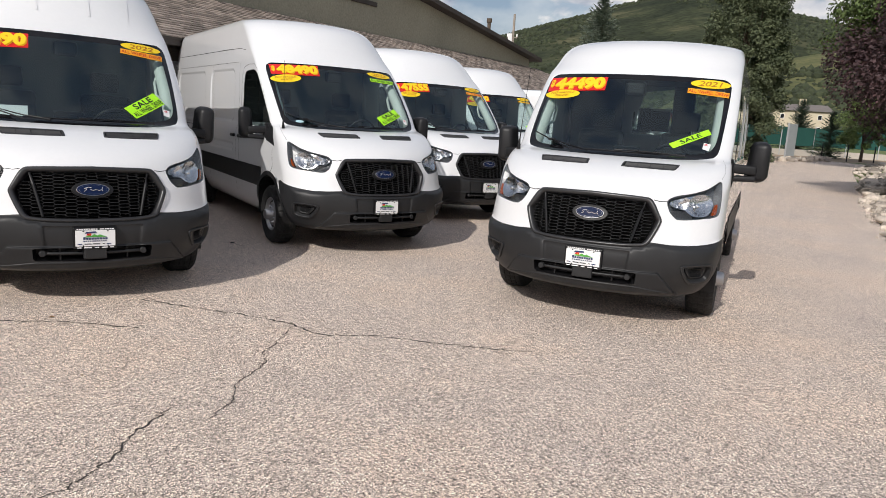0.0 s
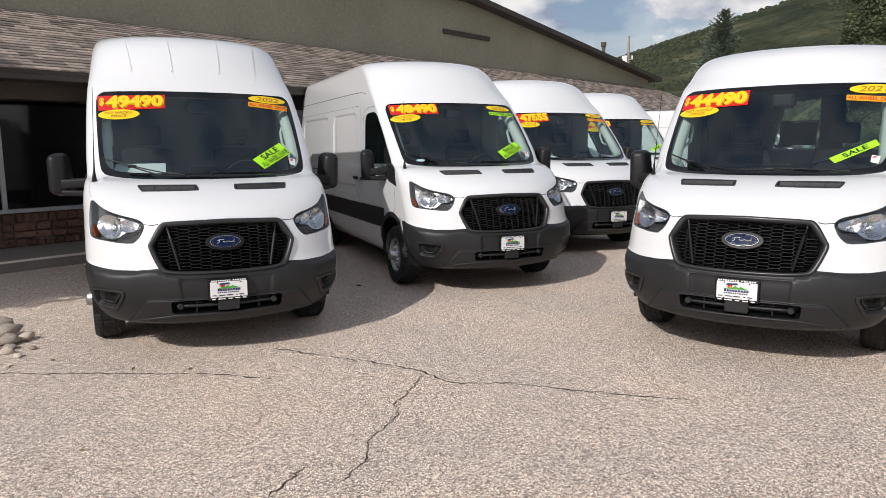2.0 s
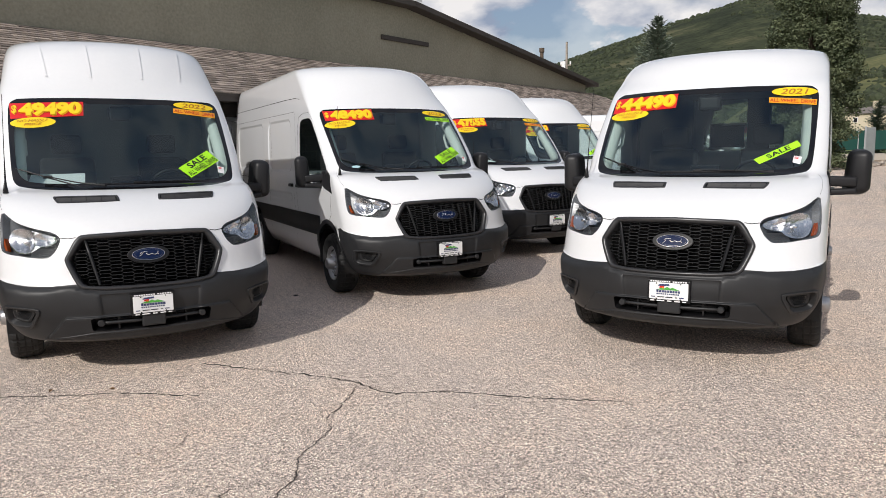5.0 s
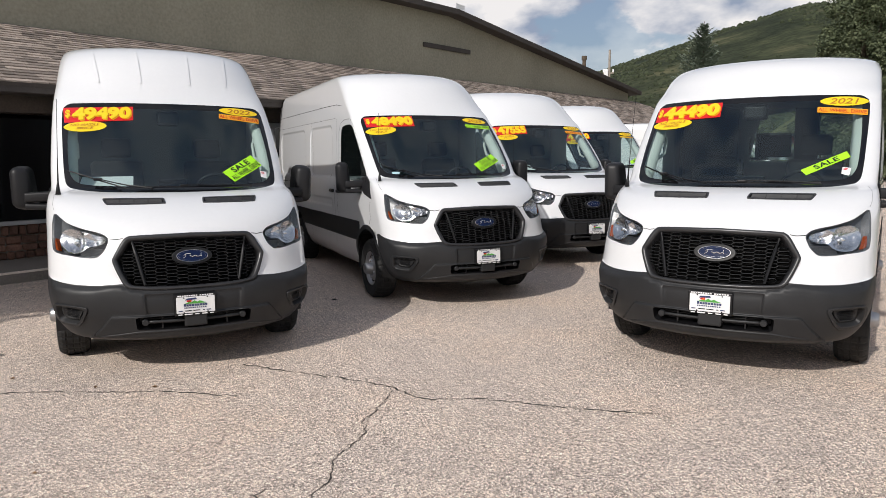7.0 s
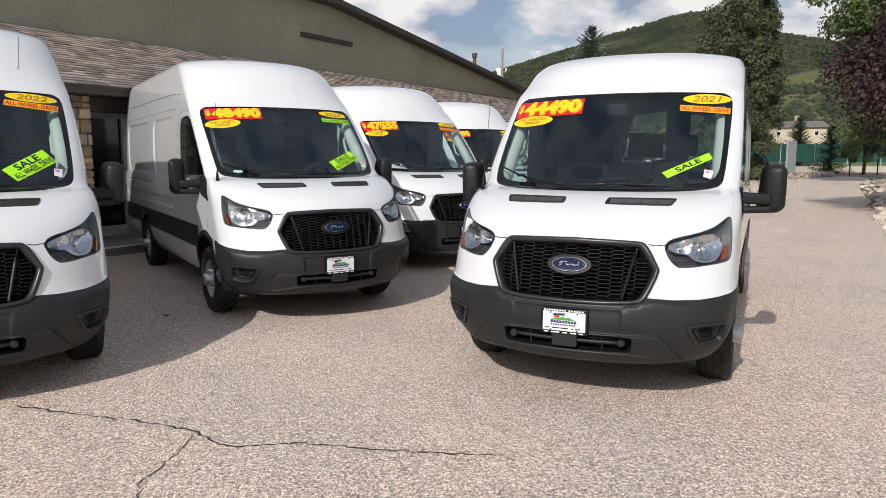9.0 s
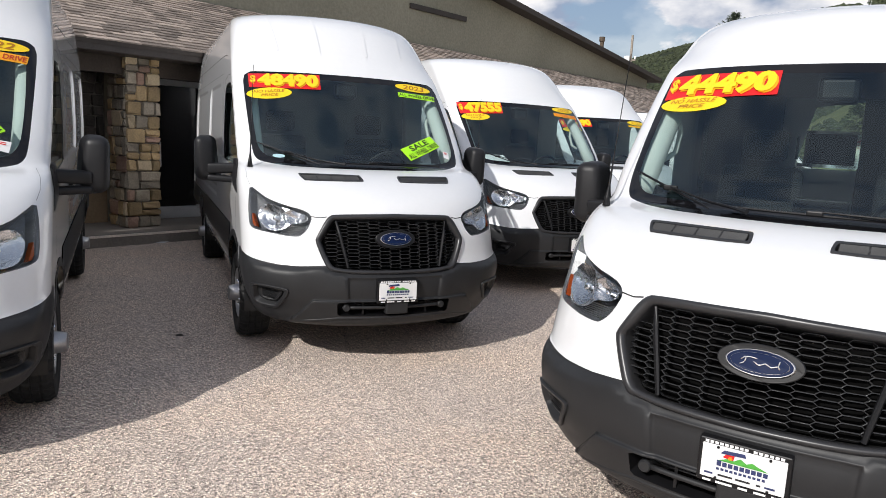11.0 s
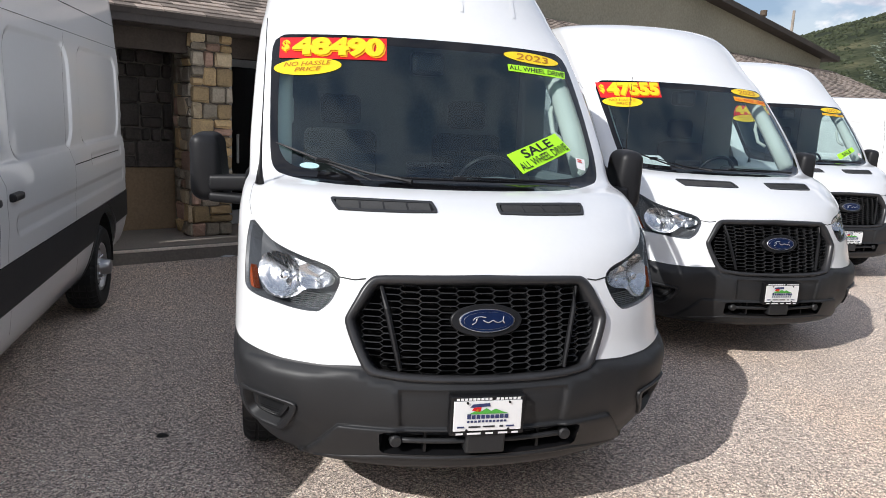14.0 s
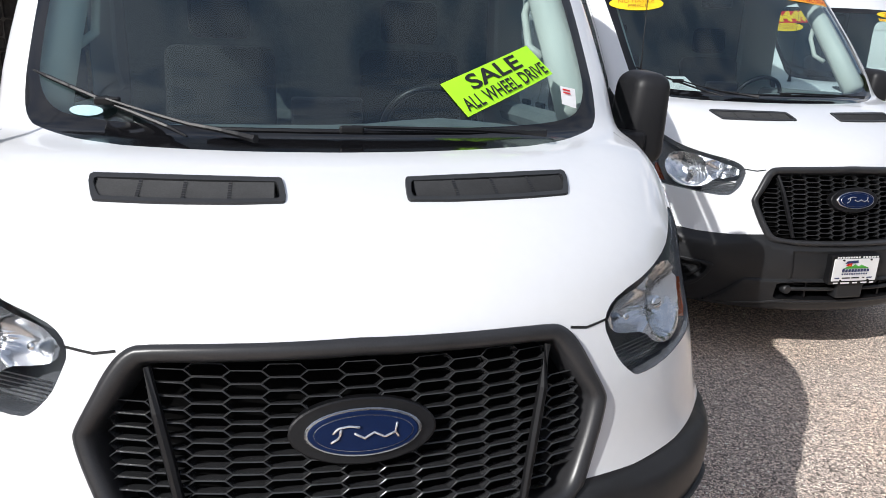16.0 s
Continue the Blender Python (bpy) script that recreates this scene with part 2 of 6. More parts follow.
def inside(poly, p):
    x, y = p
    c, j = False, len(poly) - 1
    for i in range(len(poly)):
        (xi, yi), (xj, yj) = poly[i], poly[j]
        if (yi > y) != (yj > y) and x < (xj - xi) * (y - yi) / (yj - yi) + xi:
            c = not c
        j = i
    return c


def inside_all(poly, p):
    c = np.zeros(len(p), bool)
    for i in range(len(poly)):
        (xi, yi), (xj, yj) = poly[i], poly[i - 1]
        if yi != yj:
            c ^= ((yi > p[:, 1]) != (yj > p[:, 1])) & (p[:, 0] < (xj - xi) * (p[:, 1] - yi) / (yj - yi) + xi)
    return c


def dense(poly, step, closed=True):
    """The polygon with its sides cut into steps."""
    out, n = [], len(poly)
    for i in range(n if closed else n - 1):
        a, b = np.array(poly[i], float), np.array(poly[(i + 1) % n], float)
        k = max(1, int(np.ceil(np.linalg.norm(b - a) / step)))
        out += [tuple(a + (b - a) * q / k) for q in range(k)]
    if not closed:
        out.append(tuple(poly[-1]))
    return out


# ---- the van's skin ----
def ease(v, lo, hi):
    t = np.clip((np.asarray(v, float) - lo) / (hi - lo), 0, 1)
    return t * t * (3 - 2 * t)


class Skin:
    """The outer skin of a panel van by height: how far back the nose lies, half the width, and the depth of the rounded corner."""
    KNOTS = [(.28, .14, .84, .54), (.32, .06, .895, .54), (.40, .03, .958, .54), (.55, .0, 1.015, .55), (.70, .02, 1.035, .56), (.80, .045, 1.03, .58),
             (.95, .075, 1.03, .62), (1.10, .13, 1.03, .66), (1.20, .21, 1.03, .62), (1.28, .33, 1.028, .56), (1.35, .49, 1.02, .46), (1.40, .66, 1.01, .38),
             (1.436, .84, .998, .32), (1.6, 1.005, 1.0, .305), (1.8, 1.20, .995, .295), (2.0, 1.40, .988, .305), (2.19, 1.595, .975, .315), (2.40, 1.765, .950, .46),
             (2.55, 1.89, .932, .54), (2.67, 2.02, .912, .60), (2.745, 2.15, .888, .64), (2.795, 2.30, .845, .68), (2.825, 2.5, .765, .70), (2.845, 2.85, .60, .70), (2.855, 3.4, .35, .6), (2.858, 4.0, .02, .5)]

    def __init__(self, roof=1.0, rear=5.98):
        k = np.array(self.KNOTS)
        up = k[:, 0] > 2.19
        k[up, 0] = 2.19 + (k[up, 0] - 2.19) * roof
        k[up, 1] = 1.595 + (k[up, 1] - 1.595) * (0.55 + 0.45 * roof)
        if roof < .8:
            k[up, 2] *= 1 + .03 * np.clip((k[up, 0] - 2.25) / .15, 0, 1)
        self.k, self.rear = k, rear
        self.v = np.concatenate([[0], np.cumsum(np.hypot(np.diff(k[:, 0]), np.diff(k[:, 1])))])
        self.slope = [self.tangents(k[:, i]) for i in range(4)]

    def tangents(self, y):
        h, d = np.diff(self.v), np.diff(y) / np.diff(self.v)
        m = np.zeros(len(y))
        for i in range(1, len(y) - 1):
            if d[i - 1] * d[i] > 0:
                w1, w2 = 2 * h[i] + h[i - 1], h[i] + 2 * h[i - 1]
                m[i] = (w1 + w2) / (w1 / d[i - 1] + w2 / d[i])
        m[0], m[-1] = d[0], d[-1]
        return m

    def rows(self, v):
        """Height, nose, half width and corner depth at v."""
        v = np.clip(np.asarray(v, float), 0, self.v[-1])
        i = np.clip(np.searchsorted(self.v, v, "right") - 1, 0, len(self.v) - 2)
        h = self.v[i + 1] - self.v[i]
        t = (v - self.v[i]) / h
        out = []
        for q in range(4):
            a, b, ma, mb = self.k[i, q], self.k[i + 1, q], self.slope[q][i], self.slope[q][i + 1]
            out.append((2 * t**3 - 3 * t**2 + 1) * a + (t**3 - 2 * t**2 + t) * h * ma + (3 * t**2 - 2 * t**3) * b + (t**3 - t**2) * h * mb)
        return out

    def at_height(self, z):
        tab = np.linspace(0, self.v[-1], 1500)
        return np.interp(z, self.rows(tab)[0], tab)

    PANELS = [(2.75, 4.05, 1.42, 2.12, .014, .16), (4.3, 5.72, 1.42, 2.12, .014, .16), (2.7, 5.75, 1.02, 1.12, .008, .05), (4.5, 5.68, 1.26, 1.33, .009, .035)]

    def panels(self):
        """The stamped panels of the cargo sides, drawn out to the length of the body."""
        far = lambda y: y if y < 4 else 4 + (y - 4) * (self.rear - 4) / 1.98
        return [(far(y0), far(y1), z0, z1, dep, r) for y0, y1, z0, z1, dep, r in self.PANELS]

    def dent(self, y, z):
        """Depth of the stamped panels."""
        d = np.zeros_like(y)
        for y0, y1, z0, z1, dep, r in self.panels():
            qy, qz = np.abs(y - (y0 + y1) / 2) - (y1 - y0) / 2 + r, np.abs(z - (z0 + z1) / 2) - (z1 - z0) / 2 + r
            g = r - np.hypot(np.maximum(qy, 0), np.maximum(qz, 0)) - np.minimum(np.maximum(qy, qz), 0)
            d += dep * ease(g, -.022, .022)
        return d

    TOP = [(0, .715), (.30, .715), (.507, .752), (.66, .742), (.82, .744), (.93, .757), (1.04, .815)]

    def bulge(self, x, z):
        """How far the bumper stands proud: ledge, corner block, recessed plate panel and the raised surround of the intake."""
        ax = np.abs(x)
        below = np.interp(ax, *zip(*self.TOP)) - z - .022 * (1 - ease(ax, .42, .56))
        d = .024 * ease(below, .0, .034) * (1 - .75 * ease(below, .05, .24))
        d += .012 * ease(ax, .60, .74) * ease(below, .0, .06) * ease(z, .42, .52)
        panel = np.minimum(.352 - .03 * (.68 - z) - ax, np.minimum(.668 - z, z - .48))
        d -= .018 * ease(panel, -.008, .010)
        skid = np.minimum((.735 - (z - .32) * .80 - ax) * .78, .508 - z)
        d += .024 * ease(skid, -.004, .008)
        return d * ease(z, .285, .33) * (z < .83)

    def raw(self, u, v):
        u, v = np.asarray(u, float), np.asarray(v, float)
        z, yf, hw, dep = self.rows(v)
        a = np.clip(u, -math.pi / 2, math.pi / 2)
        x = hw * np.sin(a)
        y = yf + dep * (1 - np.cos(a)) + np.maximum(np.abs(u) - math.pi / 2, 0)
        out = np.where(np.abs(u) < math.pi / 2, self.bulge(x, z), 0) * ease(1.45 - np.abs(a), 0, .35)
        x, y = x + out * np.sin(a), y - out * np.cos(a)
        tail = np.clip((y - self.rear + 0.12) / 0.12, 0, 1)
        x = x - np.sign(x) * (0.05 * tail**2 + np.where(np.abs(u) > math.pi / 2, self.dent(y, z), 0))
        return np.stack([x, y, z], -1)

    def normal(self, u, v):
        e = 0.004
        a = self.raw(np.asarray(u) + e, v) - self.raw(np.asarray(u) - e, v)
        b = self.raw(u, np.asarray(v) + e) - self.raw(u, np.asarray(v) - e)
        n = np.cross(a, b)
        return n / np.maximum(np.linalg.norm(n, axis=-1, keepdims=True), 1e-9)

    def on(self, u, v, h=0.0):
        return self.raw(u, v) + np.asarray(h)[..., None] * self.normal(u, v)

    def front(self, x, z):
        """(u, v) of a place on the nose or windscreen."""
        v = self.at_height(z)
        return np.arcsin(np.clip(np.asarray(x) / self.rows(v)[2], -1, 1)), v

    def side(self, y, z):
        v = self.at_height(z)
        _, yf, _, dep = self.rows(v)
        return math.pi / 2 + np.asarray(y) - yf - dep, v

    def spot(self, x, z, h=0.0):
        u, v = self.front(np.asarray(x, float), np.asarray(z, float))
        return self.on(u, v, np.full(np.shape(u), h))


SCREEN_OUT = [(0, 2.205), (.45, 2.203), (.80, 2.193), (.84, 2.188), (.895, 2.145), (.902, 2.0), (.90, 1.8), (.895, 1.6), (.888, 1.51), (.875, 1.47), (.84, 1.442), (.66, 1.418), (.3, 1.412), (0, 1.411)]
SCREEN_IN = [(0, 2.15), (.45, 2.15), (.80, 2.145), (.84, 2.12), (.85, 2.0), (.86, 1.8), (.855, 1.6), (.842, 1.545), (.81, 1.50), (.75, 1.475), (.60, 1.462), (.3, 1.457), (0, 1.456)]
GRILLE_OUT = [(0, 1.119), (.43, 1.109), (.468, 1.095), (.50, 1.06), (.533, 1.0), (.567, .94), (.570, .918), (.548, .85), (.507, .752), (.485, .723), (.445, .708), (.30, .698), (0, .695)]
GRILLE_IN = [(0, 1.086), (.420, 1.076), (.446, 1.064), (.47, 1.03), (.502, .98), (.532, .938), (.533, .92), (.513, .86), (.475, .778), (.455, .75), (.43, .738), (.30, .727), (0, .723)]
LAMP = [(.962, 1.275), (.90, 1.222), (.86, 1.192), (.76, 1.157), (.645, 1.133), (.60, 1.11), (.583, 1.076), (.60, 1.035), (.62, .995), (.66, .955), (.688, .942), (.775, .946), (.85, .957), (.945, .968), (.978, .985), (.984, 1.02), (.984, 1.10), (.978, 1.2)]
FOG = [(.735, .572), (.75, .585), (.85, .598), (.95, .602), (.978, .592), (.985, .56), (.975, .475), (.955, .444), (.92, .430), (.83, .422), (.80, .430), (.745, .53)]
INTAKE = [(0, .498), (.40, .496), (.42, .485), (.412, .405), (.395, .392), (0, .388)]
VENT = [(.160, 1.372), (.60, 1.374), (.614, 1.367), (.587, 1.331), (.574, 1.328), (.152, 1.331), (.143, 1.338), (.150, 1.368)]
WINDOW = [(1.14, 1.46), (1.34, 1.66), (1.60, 1.92), (1.74, 2.04), (1.84, 2.085), (1.95, 2.10), (2.2, 2.09), (2.27, 2.06), (2.30, 1.98), (2.31, 1.52), (2.29, 1.44), (2.24, 1.41), (1.34, 1.38)]
SAIL = [(.93, 1.19), (1.00, 1.33), (1.14, 1.46), (1.34, 1.38), (1.36, 1.30), (1.20, 1.24)]


def rounded(line, closed, times=2):
    """The line with its corners cut, end points kept when open."""
    for _ in range(times):
        n, out = len(line), []
        for i in range(n if closed else n - 1):
            a, b = np.array(line[i]), np.array(line[(i + 1) % n])
            out += [tuple(a * .75 + b * .25), tuple(a * .25 + b * .75)]
        line = out if closed else [line[0]] + out + [line[-1]]
    return line


GRILLE_OUT, GRILLE_IN = rounded(GRILLE_OUT, False), rounded(GRILLE_IN, False)
SCREEN_OUT, SCREEN_IN = rounded(SCREEN_OUT, False, 1), rounded(SCREEN_IN, False, 1)
LAMP, FOG, VENT, WINDOW = rounded(LAMP, True, 1), rounded(FOG, True), rounded(VENT, True, 1), rounded(WINDOW, True, 1)
AXLE_F, AXLE_R, WHEEL_R, ARCH = 1.13, 4.88, 0.355, 0.47


def build_skin(sk, van, rear_windows=False):
    """Body, bumper, panes, trims and arches as meshes that share their edges."""
    P = lambda poly: [tuple(float(q) for q in sk.front(x, z)) for x, z in poly]
    Q = lambda poly: [tuple(float(q) for q in sk.side(y, z)) for y, z in poly]
    low = 0.285

    def arch_poly(y, r):
        pts = [(y + r * math.cos(a), WHEEL_R + r * math.sin(a)) for a in np.linspace(-0.16, math.pi + 0.16, 30)]
        return Q([(y + r, low - 0.02)] + [p for p in pts] + [(y - r, low - 0.02)])
    arch_f, arch_r = arch_poly(AXLE_F, ARCH), arch_poly(AXLE_R, ARCH)
    trim_f, trim_r = arch_poly(AXLE_F, ARCH + 0.055), arch_poly(AXLE_R, ARCH + 0.055)
    top = P([(0, .715), (.30, .715), (.507, .752), (.66, .742), (.82, .744), (.93, .757)]) + Q([(.62, .80), (.68, .815)])
    bump = top + Q([(.76, .80), (.80, .25)]) + P([(.90, .27), (0, .27)])
    strip = Q([(AXLE_F + .3, .90), (AXLE_R, .90), (sk.rear - .02, .90), (sk.rear - .02, .66), (AXLE_R, .66), (AXLE_F + .3, .66)])
    zones = [("arch", arch_f), ("arch", arch_r), ("trim_f", trim_f), ("trim_r", trim_r), ("lamp", P(LAMP)), ("grille", P(GRILLE_OUT)), ("fog", P(FOG)), ("intake", P(INTAKE)),
             ("vent", P(VENT)), ("pane", P(SCREEN_IN)), ("frit", P(SCREEN_OUT)), ("window", Q(WINDOW)), ("sail", Q(SAIL)), ("bumper", bump), ("strip", strip)]
    vmax = sk.v[-1]
    end = lambda v: float(math.pi / 2 + sk.rear - sk.rows(v)[1] - sk.rows(v)[3])
    hull = [(0.0, 0.0)] + [(u, 0.0) for u in np.arange(0.1, end(0) - .05, 0.1)] + [(end(v), v) for v in np.linspace(0, vmax, 60)] + [(u, vmax) for u in np.arange(end(vmax) - .1, .05, -.1)] + [(0.0, v) for v in np.linspace(vmax, 0, 90)[:-1]]
    pts, edges = [], []

    def ring_in(poly):
        k = len(pts)
        pts.extend(poly)
        edges.extend((k + i, k + (i + 1) % len(poly)) for i in range(len(poly)))
    ring_in(hull)
    clip = []
    for name, poly in zones:
        q = [(max(a, 0.0), min(max(b, 0.0), vmax)) for a, b in dense(poly, 0.05)]
        ring_in(q)
        clip.append((name, q))
    def line_in(line):
        k = len(pts)
        pts.extend((max(a, 0.0), b) for a, b in line)
        edges.extend((k + i, k + i + 1) for i in range(len(line) - 1))
    for y0, y1, z0, z1, _, r in sk.panels():
        for off in (-.024, -.008, .008, .024):
            rr = max(r - off, .004)
            corner = [(y1 - off - rr, z1 - off - rr, 0), (y0 + off + rr, z1 - off - rr, 90), (y0 + off + rr, z0 + off + rr, 180), (y1 - off - rr, z0 + off + rr, 270)]
            ring_in(Q(dense([(cy + rr * math.cos(radians(w + e)), cz + rr * math.sin(radians(w + e))) for cy, cz, w in corner for e in (0, 18, 36, 54, 72, 90)], .09)))
    for off in (-.006, .002, .010):
        line_in(P(dense([(.735 - off - .04 * .8 + .01, .36), (.5875 - off, .508 - off), (0, .508 - off)], .03, False)))
    for off in (-.009, .0, .010):
        line_in(P(dense([(0, .668 - off), (.350 - off, .668 - off), (.3465 - off, .52)], .03, False)))
    segs = np.array([[*pts[a], *pts[b]] for a, b in edges])
    a, d = segs[:, :2], segs[:, 2:] - segs[:, :2]
    dd = np.maximum((d**2).sum(1), 1e-12)
    v_bump = float(sk.at_height(.80))
    for du, u0, u1, v0, v1 in ((0.020, 0.020, 1.62, 0, v_bump), (0.042, 0.042, 1.62, v_bump, vmax), (0.042, 1.64, 2.3, 0, vmax), (0.09, 2.34, 9.0, 0, vmax)):
        vv = np.arange(v0 + du * .7, v1, du)
        ends = np.array([end(v) for v in vv])
        for u in np.arange(u0, u1, du):
            v = vv[u < ends - 0.03]
            if not len(v):
                continue
            t = np.clip(((u - a[:, 0]) * d[:, 0] + (v[:, None] - a[:, 1]) * d[:, 1]) / dd, 0, 1)
            gap = ((a[:, 0] + t * d[:, 0] - u) ** 2 + (a[:, 1] + t * d[:, 1] - v[:, None]) ** 2).min(1)
            pts.extend((float(u), float(q)) for q in v[gap > (du * .4) ** 2])
    from mathutils.geometry import delaunay_2d_cdt
    cv, _, cf, *_ = delaunay_2d_cdt([Vector(p) for p in pts], edges, [], 0, 1e-5)
    uv = np.array([tuple(p) for p in cv])
    tri = np.array([tuple(f) for f in cf])
    mid = uv[tri].mean(1)
    _, yf, _, dep = sk.rows(mid[:, 1])
    keep = mid[:, 0] <= math.pi / 2 + sk.rear - yf - dep + 1e-4
    e1, e2 = uv[tri[:, 1]] - uv[tri[:, 0]], uv[tri[:, 2]] - uv[tri[:, 0]]
    back = e1[:, 0] * e2[:, 1] - e1[:, 1] * e2[:, 0] < 0
    tri[back] = tri[back][:, ::-1]
    free = keep.copy()
    zone = {}
    for n, q in clip:
        got = inside_all(q, mid) & free
        free &= ~got
        zone.setdefault(n, []).extend(tuple(int(i) for i in t) for t in tri[got])
    zone["body"] = [tuple(int(i) for i in t) for t in tri[free]]
    half = sk.raw(uv[:, 0], uv[:, 1])
    nor = sk.normal(np.maximum(uv[:, 0], 1e-4), np.minimum(uv[:, 1], vmax - .01))

    def mesh(name, faces, material, sides=(1, -1), h=0.0, label="", parent=None):
        vs, fs, ns = [], [], []
        for s in sides:
            ids = sorted({i for f in faces for i in f})
            new_id = {}
            for i in ids:
                p, n = half[i] + h * nor[i], nor[i]
                if s < 0 and 1 in sides and abs(p[0]) < 1e-5 and i in first:
                    new_id[i] = first[i]
                    continue
                new_id[i] = len(vs)
                vs.append((p[0] * s, p[1], p[2]))
                ns.append((n[0] * s, n[1], n[2]))
            if s > 0:
                first = dict(new_id)
            fs += [tuple(new_id[i] for i in (f if s > 0 else f[::-1])) for f in faces]
        return link(name, vs, fs, material, parent or van, label, normals=ns)
    body = mesh("body", zone["body"], PAINT, label="glossy white sheet-metal body with raised roof" if sk.k[-1, 0] > 2.7 else "glossy white sheet-metal body with medium roof")
    mesh("front_bumper", zone["bumper"], PLASTIC, label="dark grey grained plastic bumper")
    screen = mesh("windscreen", zone["pane"], SCREEN, label="tinted windscreen glass")
    screen.visible_shadow = False
    mesh("windscreen_border", zone["frit"], GLOSSBLACK, label="black glass border")
    for s, n in ((1, "left"), (-1, "right")):
        w = mesh("side_window", zone["window"], SIDEGLASS, (s,), -0.004)
        w.visible_shadow = False
        mesh("mirror_sail", zone["sail"], TRIM, (s,), 0.004)
        mesh("side_moulding", zone["strip"], PLASTIC, (s,), 0.006, "dark plastic rubbing strip")
        mesh("wheel_arch_trim", zone["trim_f"], PLASTIC, (s,), 0.004)
        mesh("wheel_arch_trim", zone["trim_r"], PLASTIC, (s,), 0.004)
        lamp_at(sk, van, s, [(uv[list(f)], f) for f in zone["lamp"]], uv)
        fog_at(sk, van, s)
        vent_at(sk, van, s)
    # closing wall at the back, floor and arch liners
    edge = np.linspace(0, vmax, 40)
    loop = [tuple(sk.raw(np.array(end(v)), np.array(v))) for v in edge]
    loop = loop + [(-x, y, z) for x, y, z in reversed(loop)]
    if rear_windows:
        cut = [[(-.71, 1.66), (-.10, 1.66), (-.10, 2.37), (-.56, 2.31)], [(.21, 1.55), (.80, 1.55), (.72, 2.27), (.21, 2.30)]]
        flat = [(x, z) for x, _, z in loop]
        pp, ee = list(flat), [(i, (i + 1) % len(flat)) for i in range(len(flat))]
        for q in cut:
            k = len(pp)
            pp += q
            ee += [(k + i, k + (i + 1) % 4) for i in range(4)]
        dv, _, df, *_ = delaunay_2d_cdt([Vector(p) for p in pp], ee, [], 1, 1e-5)
        ok = []
        for f in df:
            c = (sum(dv[i].x for i in f) / len(f), sum(dv[i].y for i in f) / len(f))
            if inside(flat, c) and not any(inside(q, c) for q in cut):
                ok.append(tuple(f))
        link("rear_door", [(p.x, sk.rear, p.y) for p in dv], ok, PAINT, van, "rear doors with two windows")
        for q in cut:
            link("rear_window", [(x, sk.rear - .004, z) for x, z in q], [(0, 1, 2, 3)], REARGLASS, van).visible_shadow = False
        # Near-black panels added to paint the load space's shade over white metal.
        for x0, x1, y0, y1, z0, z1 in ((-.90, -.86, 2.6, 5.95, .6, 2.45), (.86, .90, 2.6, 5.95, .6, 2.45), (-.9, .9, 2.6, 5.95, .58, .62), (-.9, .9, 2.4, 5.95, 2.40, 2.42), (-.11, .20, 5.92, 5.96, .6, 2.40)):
            part("cargo_lining", box_bm(x0, x1, y0, y1, z0, z1), SEATCLOTH, van, "near-black panel added to paint the cargo space's shade")
    else:
        link("rear_door", loop, [tuple(range(len(loop) - 1, -1, -1))], PAINT, van)
    bm = box_bm(-.60, .60, .35, sk.rear - .1, .30, .55)
    part("underbody", bm, BLACK, van)
    for y in (AXLE_F, AXLE_R):
        for s in (1, -1):
            vs, fs = [], []
            for a in np.linspace(-0.1, math.pi + .1, 20):
                for x in (.62, 1.0):
                    vs.append((x * s, y + ARCH * math.cos(a), WHEEL_R + ARCH * math.sin(a)))
            for i in range(19):
                fs.append((2 * i, 2 * i + 1, 2 * i + 3, 2 * i + 2))
            k = len(vs)
            fs.append(tuple(range(0, k, 2)))
            link("wheel_arch_liner", vs, fs, BLACK, van)
    return body


